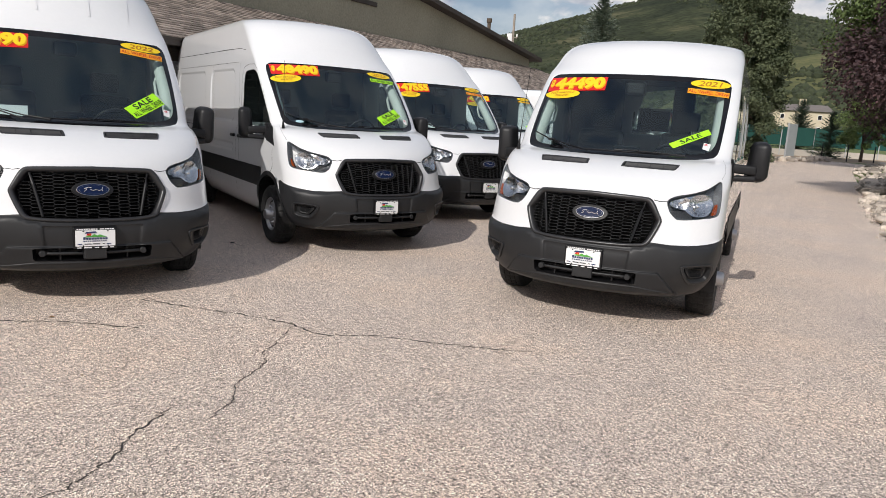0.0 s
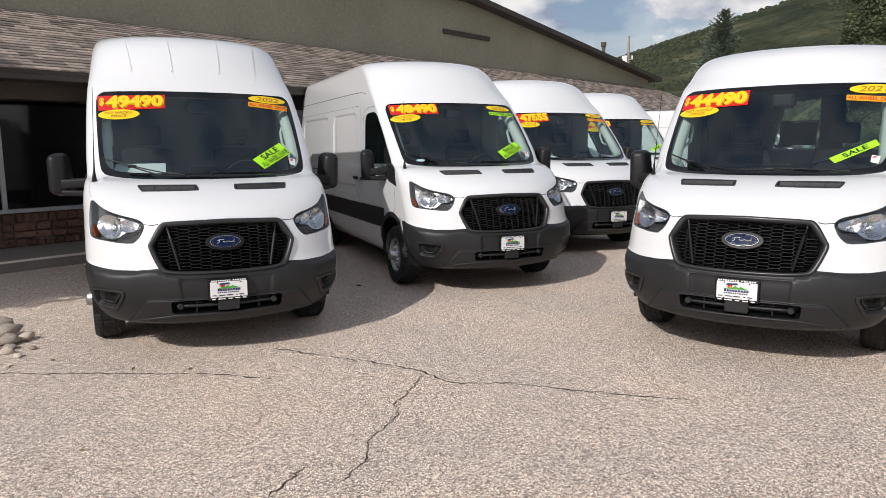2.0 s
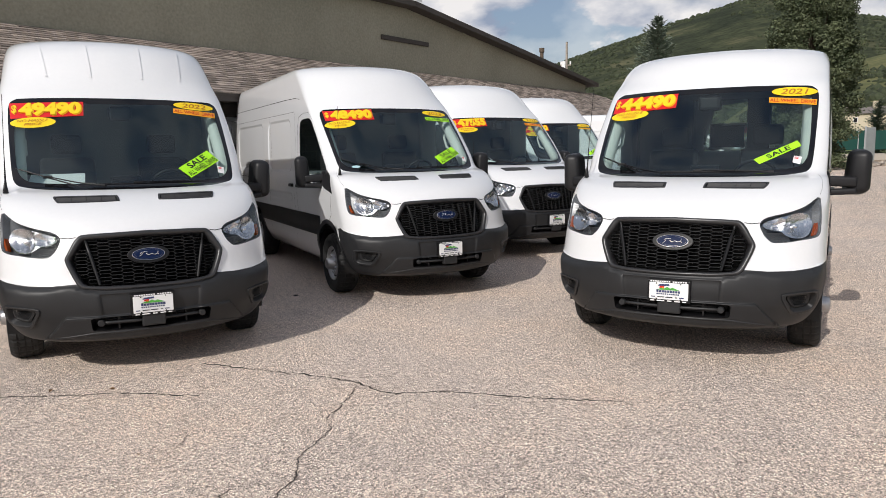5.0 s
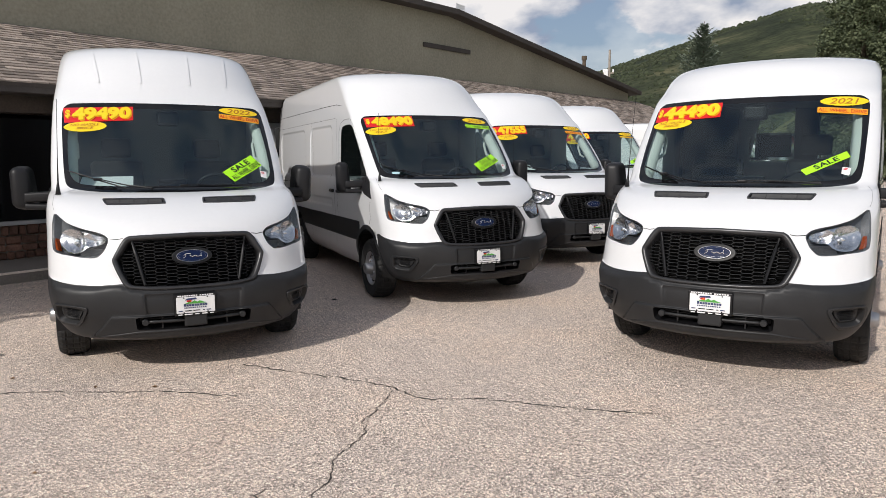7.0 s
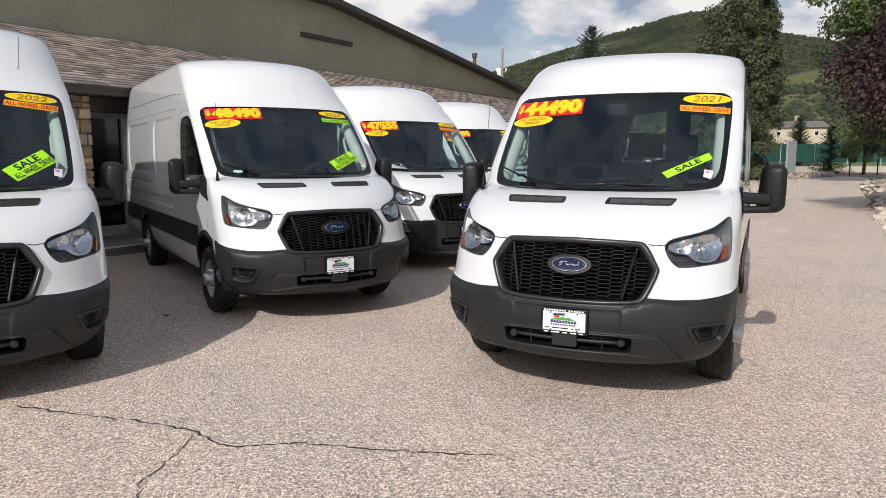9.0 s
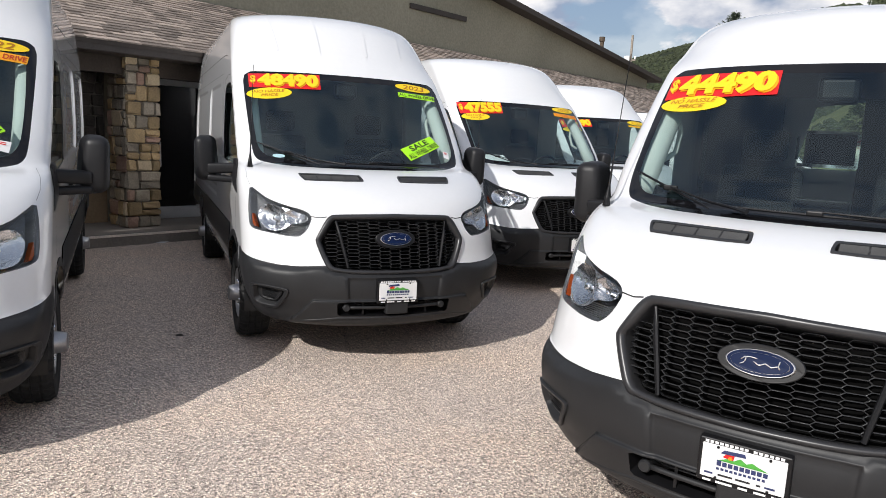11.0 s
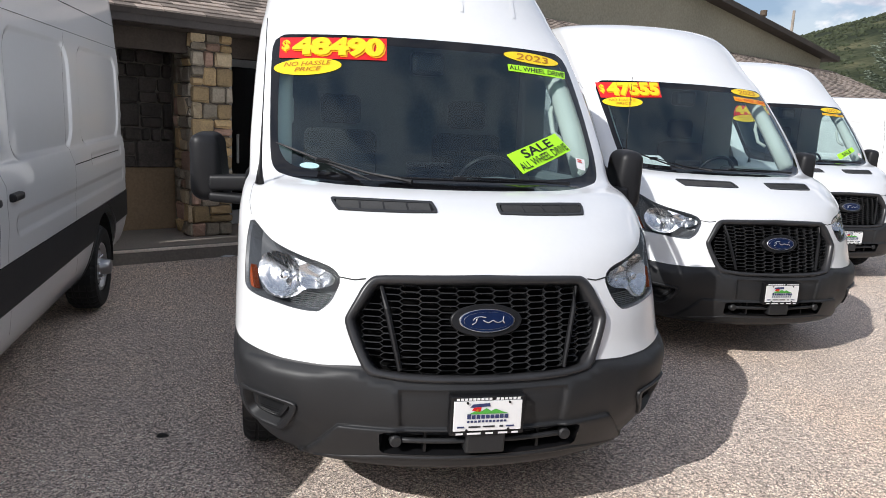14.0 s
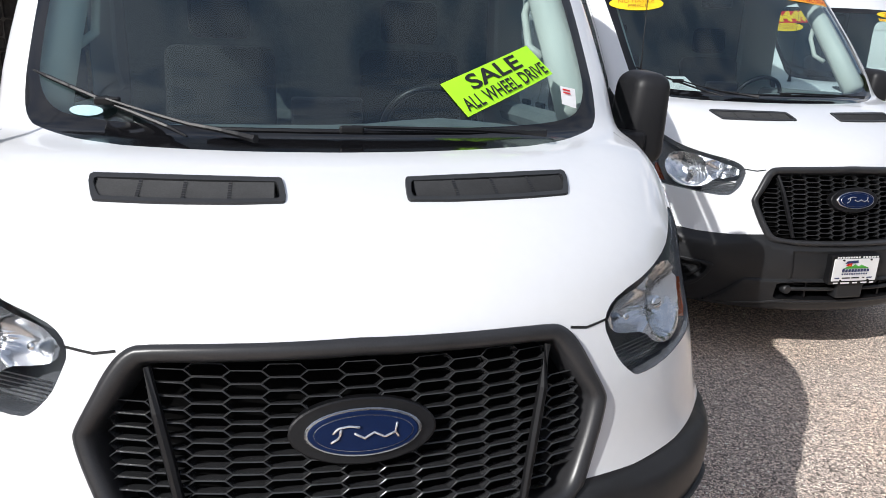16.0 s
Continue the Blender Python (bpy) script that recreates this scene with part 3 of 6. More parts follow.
def lamp_at(sk, van, s, tris, uv):
    """A headlamp: dark housing, two chrome bowls, amber marker, clear cover."""
    ids = sorted({i for _, f in tris for i in f})
    at = {i: k for k, i in enumerate(ids)}
    p = sk.raw(uv[ids, 0], uv[ids, 1])
    n = sk.normal(uv[ids, 0], uv[ids, 1])
    flip = np.array((s, 1, 1))
    fs = [tuple(at[i] for i in (f if s > 0 else f[::-1])) for _, f in tris]
    lamp = link("headlight", (p - 0.004 * n) * flip, fs, CLEAR, van, "clear headlamp cover", normals=n * flip)
    lamp.visible_shadow = False
    # housing: rim and floor
    o = np.array(dense(LAMP, 0.03))
    c = o.mean(0)
    rings = [sk.spot(o[:, 0], o[:, 1], -0.002), sk.spot(*(c + (o - c) * .97).T, -0.012), sk.spot(*(c + (o - c) * .90).T, -0.06), sk.spot(*(c + (o - c) * .45).T, -0.085)]
    vs = np.concatenate(rings + [sk.spot(np.array([c[0]]), np.array([c[1]]), -0.085)]) * flip
    m, f2 = len(o), []
    for r in range(3):
        f2 += [(r * m + i, r * m + (i + 1) % m, (r + 1) * m + (i + 1) % m, (r + 1) * m + i) for i in range(m)]
    f2 += [(3 * m + i, 3 * m + (i + 1) % m, 4 * m) for i in range(m)]
    link("lamp_housing", vs, f2, LAMPHOUSE, lamp, "dark lamp housing")
    bean = np.array(dense(rounded([(.937, 1.085), (.905, 1.150), (.845, 1.163), (.76, 1.140), (.665, 1.116), (.612, 1.092), (.618, 1.056), (.68, 1.040), (.735, 1.030), (.775, .992), (.84, .974), (.905, .985), (.932, 1.03)], True, 1), .011))
    mid, rows, m = np.array((.80, 1.076)), 14, len(bean)
    vs = []
    for r in range(rows + 1):
        q = r / rows
        p = mid + (bean - mid) * q
        two = np.minimum(np.hypot(p[:, 0] - .842, p[:, 1] - 1.074) / .088, np.hypot((p[:, 0] - .70) / 1.5, p[:, 1] - 1.08) / .05)
        bowl = np.hypot(p[:, 0] - .842, p[:, 1] - 1.074) / .088
        h = -.016 - .05 * np.clip(1 - two**2, 0, 1) + .0042 * np.sin(p[:, 0] * 420) * (bowl < 1.05)
        vs.append(sk.spot(p[:, 0], p[:, 1], 0.0) + h[:, None] * sk.normal(*sk.front(p[:, 0], p[:, 1])))
    f3 = [(r * m + i, r * m + (i + 1) % m, (r + 1) * m + (i + 1) % m, (r + 1) * m + i) for r in range(rows) for i in range(m)]
    link("reflector", np.concatenate(vs) * flip, f3, REFLECTOR, lamp, "fluted silver reflector", smooth=True)
    for x, z, r in ((.842, 1.074, .019), (.70, 1.08, .011)):
        u, v = sk.front(x, z)
        nn = (Vector(sk.normal(u, v)) + Vector((0, -1, 0))).normalized()
        tip = Vector(sk.spot(np.array([x]), np.array([z]), -.062)[0])
        tv, tf = tube([tuple(np.array(tip) * flip), tuple(np.array(tip + nn * .03) * flip), tuple(np.array(tip + nn * .036) * flip)], [r, r, r * .6], 14)
        link("bulb", tv, tf, CHROME, lamp, smooth=True)
    mk = [(.948, .990), (.962, .995), (.969, 1.015), (.970, 1.05), (.967, 1.08), (.961, 1.055), (.955, 1.025)]
    lo, hi = sk.spot(*np.array(mk).T, -0.040) * flip, sk.spot(*np.array(mk).T, -0.010) * flip
    k = len(mk)
    link("side_marker", np.concatenate([lo, hi]), [tuple(range(k, 2 * k))] + [(i, (i + 1) % k, k + (i + 1) % k, k + i) for i in range(k)], AMBER, lamp, "amber side marker")
    bm = bmesh.new()
    for j in range(7):
        z = .962 + j * .0085
        q = [sk.spot(np.array([x]), np.array([zz]), h)[0] * flip for x, zz, h in ((.655 - j * .004, z, -.026), (.80 - j * .004, z, -.026), (.80 - j * .004, z + .005, -.018), (.655 - j * .004, z + .005, -.018))]
        bm.faces.new([bm.verts.new(w) for w in q])
    part("turn_signal_ribs", bm, STEEL, lamp)


def fog_at(sk, van, s):
    """The recess at the bumper's corner with its ribbed insert."""
    flip = np.array((s, 1, 1))
    o = np.array(dense(FOG, 0.03))
    c = o.mean(0)
    ring = lambda k, h: sk.spot(*(c + (o - c) * k).T, h)
    rings = [ring(1.0, -.004), ring(.985, .010), ring(.95, .013), ring(.80, .010), ring(.775, .004), ring(.74, -.030), ring(.66, -.034), ring(.62, -.022), ring(.52, -.022), ring(.47, -.030)]
    m = len(o)
    vs, fs = np.concatenate(rings) * flip, []
    for r in range(9):
        fs += [(r * m + i, r * m + (i + 1) % m, (r + 1) * m + (i + 1) % m, (r + 1) * m + i) for i in range(m)]
    fs.append(tuple(range(9 * m, 10 * m)))
    fog = link("fog_lamp_recess", vs, fs, PLASTIC, van, "dark plastic corner recess with a mesh insert")
    bm = bmesh.new()
    for j in range(6):
        z = .476 + j * .014
        q = [sk.spot(np.array([x]), np.array([zz]), h)[0] * flip for x, zz, h in ((.825, z, -.026), (.915, z, -.026), (.915, z + .008, -.018), (.825, z + .008, -.018))]
        bm.faces.new([bm.verts.new(w) for w in q])
    part("mesh_insert", bm, COMB, fog)


def vent_at(sk, van, s):
    """A bonnet vent: grey frame, dark well and thin louvres."""
    flip = np.array((s, 1, 1))
    o = np.array(dense(VENT, 0.04))
    c = o.mean(0)
    inn = c + (o - c) * np.array((.94, .66))
    rings = [sk.spot(o[:, 0], o[:, 1], 0.0), sk.spot(*(c + (o - c) * np.array((.995, .96))).T, .006), sk.spot(*inn.T, .005), sk.spot(*inn.T, -.03)]
    m = len(o)
    vs, fs = np.concatenate(rings) * flip, []
    for r in range(3):
        fs += [(r * m + i, r * m + (i + 1) % m, (r + 1) * m + (i + 1) % m, (r + 1) * m + i) for i in range(m)]
    fs.append(tuple(range(3 * m, 4 * m)))
    vent = link("bonnet_vent", vs, fs, VENTGREY, van, "dark grey louvred vent")
    bm = bmesh.new()
    xs = np.linspace(.172, .588, 14)
    for j in range(7):
        z = 1.3395 + j * .0036
        lo = sk.spot(xs, np.full(14, z), -.012) * flip
        hi = sk.spot(xs, np.full(14, z + .0020), .004) * flip
        a, b = [bm.verts.new(w) for w in lo], [bm.verts.new(w) for w in hi]
        for i in range(13):
            bm.faces.new((a[i], a[i + 1], b[i + 1], b[i]))
    part("louvres", bm, VENTRIB, vent)
    for x in (.275, .38, .485):
        q = [sk.spot(np.array([xx]), np.array([zz]), .003)[0] * flip for xx, zz in ((x - .004, 1.338), (x + .004, 1.338), (x + .004, 1.365), (x - .004, 1.365))]
        link("vent_bar", q, [(0, 1, 2, 3)], TRIM, vent)


def ribbon(sk, van, name, uvs, width, material, h=0.0015, label=""):
    """A narrow band along a line on the skin."""
    uvs = np.array(dense([tuple(p) for p in uvs], .04, False))
    t = np.gradient(uvs, axis=0)
    t /= np.maximum(np.linalg.norm(t, axis=1, keepdims=True), 1e-9)
    side = np.stack([-t[:, 1], t[:, 0]], 1) * width / 2
    a, b = uvs + side, uvs - side
    vs = np.concatenate([sk.on(a[:, 0], a[:, 1], np.full(len(a), h)), sk.on(b[:, 0], b[:, 1], np.full(len(b), h))])
    n = len(a)
    return link(name, vs, [(i, i + 1, n + i + 1, n + i) for i in range(n - 1)], material, van, label, smooth=True)


def grille_on(sk, van):
    o, i = (np.array([p for p in g] + [(-x, z) for x, z in reversed(g[1:-1])]) for g in (GRILLE_OUT, GRILLE_IN))
    m = len(o)
    mid = o * .55 + i * .45
    rings = [sk.spot(*o.T, -.004), sk.spot(*(o * .93 + i * .07).T, .014), sk.spot(*mid.T, .020), sk.spot(*(o * .12 + i * .88).T, .010), sk.spot(*i.T, -.01), sk.spot(*i.T, -.07)]
    vs, fs = np.concatenate(rings), []
    for r in range(5):
        fs += [(r * m + k, r * m + (k + 1) % m, (r + 1) * m + (k + 1) % m, (r + 1) * m + k) for k in range(m)]
    g = link("grille", vs, fs, FRAME, van, "black hexagonal grille frame", smooth=True)
    # Near-black sheet paints the shade behind the mesh.
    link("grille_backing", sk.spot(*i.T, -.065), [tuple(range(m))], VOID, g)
    vs, fs = [], []
    px, pz = .0775, .0258
    inner = [tuple(p) for p in i]
    for cidx in range(-7, 8):
        for r in range(-9, 9):
            x, z = cidx * px, .91 + (r + (cidx % 2) * .5) * pz
            hexa = lambda a, b, c: [(x - a, z), (x - b, z + c), (x + b, z + c), (x + a, z), (x + b, z - c), (x - b, z - c)]
            big, small = hexa(.0465, .031, .0129), hexa(.0445, .0300, .0108)
            if not inside(inner, (x * 1.04, .91 + (z - .91) * 1.05)):
                continue
            k = len(vs)
            b, q = np.array(big), np.array(small)
            vs += list(sk.spot(b[:, 0], b[:, 1], -.016)) + list(sk.spot(q[:, 0], q[:, 1], -.014)) + list(sk.spot(q[:, 0], q[:, 1] - .002, -.045))
            for w in range(6):
                e = (w + 1) % 6
                fs += [(k + w, k + 6 + w, k + 6 + e, k + e), (k + 6 + w, k + 12 + w, k + 12 + e, k + 6 + e)]
    link("honeycomb_mesh", vs, fs, COMB, g, "black honeycomb mesh")
    for s in (1, -1):
        line = [(.424, 1.066), (.405, .98), (.378, .86), (.352, .74)]
        vs, fs = tube([tuple(sk.spot(np.array([x * s]), np.array([z]), -.004)[0]) for x, z in line], [.008, .012, .012, .010], 8)
        link("grille_strut", vs, fs, BLACK, g)

    def oval(name, a, b, h0, h1, material, parent, label, cz=.944, n=40):
        t = np.linspace(0, 2 * math.pi, n, endpoint=False)
        q = [(a, b, h0), (a, b, h1 - .003), (a * .97, b * .95, h1)]
        vs = np.concatenate([sk.spot(aa * np.cos(t), cz + bb * np.sin(t), h) for aa, bb, h in q])
        fs = [(r * n + k, r * n + (k + 1) % n, (r + 1) * n + (k + 1) % n, (r + 1) * n + k) for r in range(2) for k in range(n)] + [tuple(range(2 * n, 3 * n))]
        return link(name, vs, fs, material, parent, label)
    oval("badge_mount", .150, .066, -.03, .012, BLACK, g, "black badge mount")
    oval("badge", .118, .0475, .0, .020, BADGERIM, g, "oval badge with chrome rim and blue field")
    oval("badge_field", .111, .0425, .018, .023, BADGEBLUE, g, "blue badge field")
    oval("badge_line", .101, .0360, .021, .0245, BADGERIM, g, "")
    oval("badge_centre", .0993, .0345, .022, .026, BADGEBLUE, g, "")
    # plain silver strokes in place of the maker's name
    for pts, r in (([(-.062, .947), (-.05, .957), (-.03, .960), (-.008, .957)], .0032), ([(-.045, .954), (-.05, .938), (-.066, .930)], .0032), ([(-.02, .946), (.0, .936), (.02, .946), (.04, .936), (.062, .944)], .0032), ([(.066, .962), (.062, .945), (.068, .934)], .003)):
        q = np.array(dense(pts, .008, False))
        vs, fs = tube([tuple(w) for w in sk.spot(q[:, 0], q[:, 1], .0265)], r, 6)
        link("badge_stroke", vs, fs, CHROME, g, smooth=True)


def plate_on(sk, van):
    """The dealer's plate in its black frame; its names are plain bars."""
    y0 = -.030
    pl = part("plate_frame", box_bm(-.157, .157, y0, y0 + .046, .492, .660, .006), BLACK, van, "black dealer plate frame")
    part("plate", box_bm(-.143, .143, y0 - .004, y0 + .002, .512, .640, .003), WHITE, pl, "white dealer plate with green hills and flag")
    f = y0 - .0075
    quad = lambda name, pts, m: link(name, [(x, f, z) for x, z in pts], [tuple(range(len(pts)))], m, pl)
    quad("flag_blue", [(-.078, .614), (-.066, .628), (.004, .632), (.008, .618)], NAVY)
    quad("flag_red", [(-.070, .602), (-.060, .614), (-.030, .616), (-.034, .596)], RED)
    quad("flag_sun", [(-.052, .602), (-.047, .609), (-.040, .609), (-.036, .602), (-.042, .596), (-.049, .596)], ORANGE)
    quad("green_hill", [(-.085, .586), (-.05, .600), (-.03, .597), (-.01, .611), (.012, .598), (.03, .607), (.05, .598), (.085, .586)], GREEN)
    for j in range(9):
        x = -.088 + j * .0196
        quad("name_bar", [(x, .566), (x + .0155, .566), (x + .0155, .582 if j else .587), (x, .582 if j else .587)], NAVY)
    for j in range(11):
        x = -.088 + j * .0155
        quad("name_bar", [(x, .550), (x + .0105, .550), (x + .0105, .559), (x, .559)], NAVY)
    for x0, x1 in ((-.128, -.098), (-.08, -.03), (-.02, .03), (.05, .065), (.078, .112)):
        quad("maker_mark", [(x0, .528), (x1, .528), (x1, .535), (x0, .535)], NAVY if x0 < -.09 or x0 > .07 else PLASTIC)
    for x0, x1 in [(-.134 + j * .0168, -.1215 + j * .0168) for j in range(9)] + [(.030 + j * .0178, .043 + j * .0178) for j in range(6)]:
        quad("frame_lettering", [(x0, .6445), (x1, .6445), (x1, .6545), (x0, .6545)], WHITE)
    for x0, x1 in ((-.132, -.102), (-.085, -.028), (-.008, .024), (.045, .085), (.103, .130)):
        quad("frame_lettering", [(x0, .4985), (x1, .4985), (x1, .507), (x0, .507)], WHITE)
    for x, z in ((-.088, .634), (.088, .634), (-.088, .517), (.088, .517)):
        vs, fs = lathe([(.0, -.003), (.005, -.003), (.005, .003)], 10, "x")
        link("plate_screw", [(x + a, f + h, z + b) for h, a, b in vs], fs, BLACK, pl)


def intake_on(sk, van):
    """The lower opening with its cross bar, tow bolts and the raised panel round it."""
    o = np.array(dense([p for p in INTAKE] + [(-x, z) for x, z in reversed(INTAKE[1:-1])], .06))
    m = len(o)
    rings = [sk.spot(*o.T, .0), sk.spot(*o.T, -.10)]
    fs = [(k, (k + 1) % m, m + (k + 1) % m, m + k) for k in range(m)] + [tuple(range(m, 2 * m))]
    it = link("lower_intake", np.concatenate(rings), fs, BLACK, van, "open lower air intake")
    xs = np.linspace(-.36, .36, 12)
    vs, fs = tube([tuple(w) for w in sk.spot(xs, np.full(12, .448), -.02)], .012, 8)
    link("cross_bar", vs, fs, PLASTIC, it, smooth=True)
    for z in (.472, .42):
        vs, fs = tube([tuple(w) for w in sk.spot(xs, np.full(12, z), -.05)], .006, 6)
        link("slat", vs, fs, BLACK, it)
    for x in (-.355, .355):
        c = sk.spot(np.array([x]), np.array([.450]), -.012)[0]
        vs, fs = lathe([(.0, -.016), (.020, -.016), (.026, -.008), (.026, .02)], 16, "x")
        link("tow_bolt", [(c[0] + a, c[1] + h, c[2] + b) for h, a, b in vs], fs, PLASTIC, it)
    for x in (-.24, .24):
        c = sk.spot(np.array([x]), np.array([.445]), -.04)[0]
        part("stay", box_bm(c[0] - .006, c[0] + .006, c[1] - .01, c[1] + .05, .40, .49), BLACK, it)
    part("plate_bracket", box_bm(-.085, .085, -.022, .05, .405, .50, .012), PLASTIC, it)
    line = np.array(dense([(-.66, .335), (-.4, .372), (0, .376), (.4, .372), (.66, .335)], .06, False))
    vs, fs = tube([tuple(w) for w in sk.spot(*line.T, -.006)], .012, 8)
    link("bumper_lip", vs, fs, PLASTIC, van, smooth=True)


def mirror_on(van, s):
    """A tall door mirror on a forked arm."""
    bm = box_bm(-.094, .094, -.085, .085, -.19, .19, .058, 4)
    for v in bm.verts:
        q = v.co.z / .19
        v.co.x += (-.008 * max(q, 0) - .05 * max(0, -q - .5) if v.co.x > 0 else .020 * q) - .03 * (v.co.y / .085 > 0.2)
        if v.co.y < 0:
            v.co.x *= .93
            v.co.z *= .95
    m = pose(1.243 * s, 1.43, 1.435, 0, 0, -10 * s) @ Matrix.Diagonal((s, 1, 1, 1))
    bmesh.ops.transform(bm, matrix=m, verts=bm.verts)
    if s < 0:
        bmesh.ops.reverse_faces(bm, faces=bm.faces)
    mi = part("door_mirror", bm, TRIM, van, "tall black plastic door mirror", smooth=True)
    part("mirror_glass", box_bm(1.165 * s if s > 0 else -1.275, 1.275 if s > 0 else -1.165, 1.505, 1.516, 1.295, 1.57, .003), CHROME, mi)
    for nm, z0, z1, y0, y1, x0 in (("mirror_arm", 1.312, 1.398, 1.332, 1.43, .95), ("mirror_arm_lower", 1.252, 1.306, 1.338, 1.43, .965), ("mirror_base", 1.26, 1.44, 1.20, 1.40, .965)):
        bm = box_bm(x0, 1.018 if nm == "mirror_base" else 1.22, y0, y1, z0, z1, .02, 3)
        for v in bm.verts:
            k = max(0, (1.10 - v.co.x) / .14)
            v.co.y -= .06 * k
            v.co.z += .012 * k * (1 if v.co.z > 1.31 else -1)
        bmesh.ops.transform(bm, matrix=Matrix.Diagonal((s, 1, 1, 1)), verts=bm.verts)
        if s < 0:
            bmesh.ops.reverse_faces(bm, faces=bm.faces)
        part(nm, bm, TRIM, mi, smooth=True)


def wheel_on(van, x, y):
    """A treaded tyre with a silver steel rim and black discs for its slots."""
    s = 1 if x > 0 else -1
    r, n = WHEEL_R, 120
    vs, fs = [], []
    for i in range(n):
        a = 2 * math.pi * i / n
        cut = .008 if i % 4 == 0 else 0.0
        prof = [(.205, -.100), (.225, -.112), (.29, -.122), (.325, -.118), (r - .018 - cut, -.104), (r - .004 - cut, -.085), (r - cut, -.06), (r - .007, -.055), (r - .007, -.045), (r - cut, -.04),
                (r - cut, -.006), (r - .007, -.004), (r - .007, .004), (r - cut, .006), (r - cut, .04), (r - .007, .045), (r - .007, .055), (r - cut, .06), (r - .004 - cut, .085), (r - .018 - cut, .104), (.325, .118), (.29, .122), (.225, .112), (.205, .100)]
        vs += [(x + h, y + q * math.cos(a), WHEEL_R + q * math.sin(a)) for q, h in prof]
    k = len(prof)
    fs = [(i * k + q, i * k + q + 1, (i + 1) % n * k + q + 1, (i + 1) % n * k + q) for i in range(n) for q in range(k - 1)]
    tyre = link("wheel", vs, fs, RUBBER, van, "black treaded tyre on silver rim")
    prof = [(.207, .09), (.200, .105), (.190, .102), (.182, .06), (.165, .045), (.150, .07), (.125, .088), (.095, .082), (.082, .05), (.070, .11), (.060, .170), (.05, .178), (.02, .182), (.0, .182)]
    v2, f2 = lathe(prof, 48)
    link("rim", [(x + s * h, y + b, WHEEL_R + c) for h, b, c in v2], f2, STEEL, tyre, "silver steel rim", smooth=True)
    # Black discs paint the shade of the rim's open slots.
    for i in range(14):
        a = 2 * math.pi * i / 14
        vs2, fs2 = lathe([(.0, .0), (.021, -.001), (.025, -.014)], 12)
        cy, cz = .150 * math.cos(a), .150 * math.sin(a)
        link("slot_shade_disc", [(x + s * (.073 + h), y + cy + b, WHEEL_R + cz + c) for h, b, c in vs2], fs2, BLACK, tyre)
    for i in range(8):
        a = 2 * math.pi * (i + .5) / 8
        vs2, fs2 = lathe([(.0, .026), (.008, .026), (.010, .018), (.012, -.01)], 8)
        cy, cz = .100 * math.cos(a), .100 * math.sin(a)
        link("wheel_nut", [(x + s * (.082 + h), y + cy + b, WHEEL_R + cz + c) for h, b, c in vs2], fs2, CHROME, tyre)


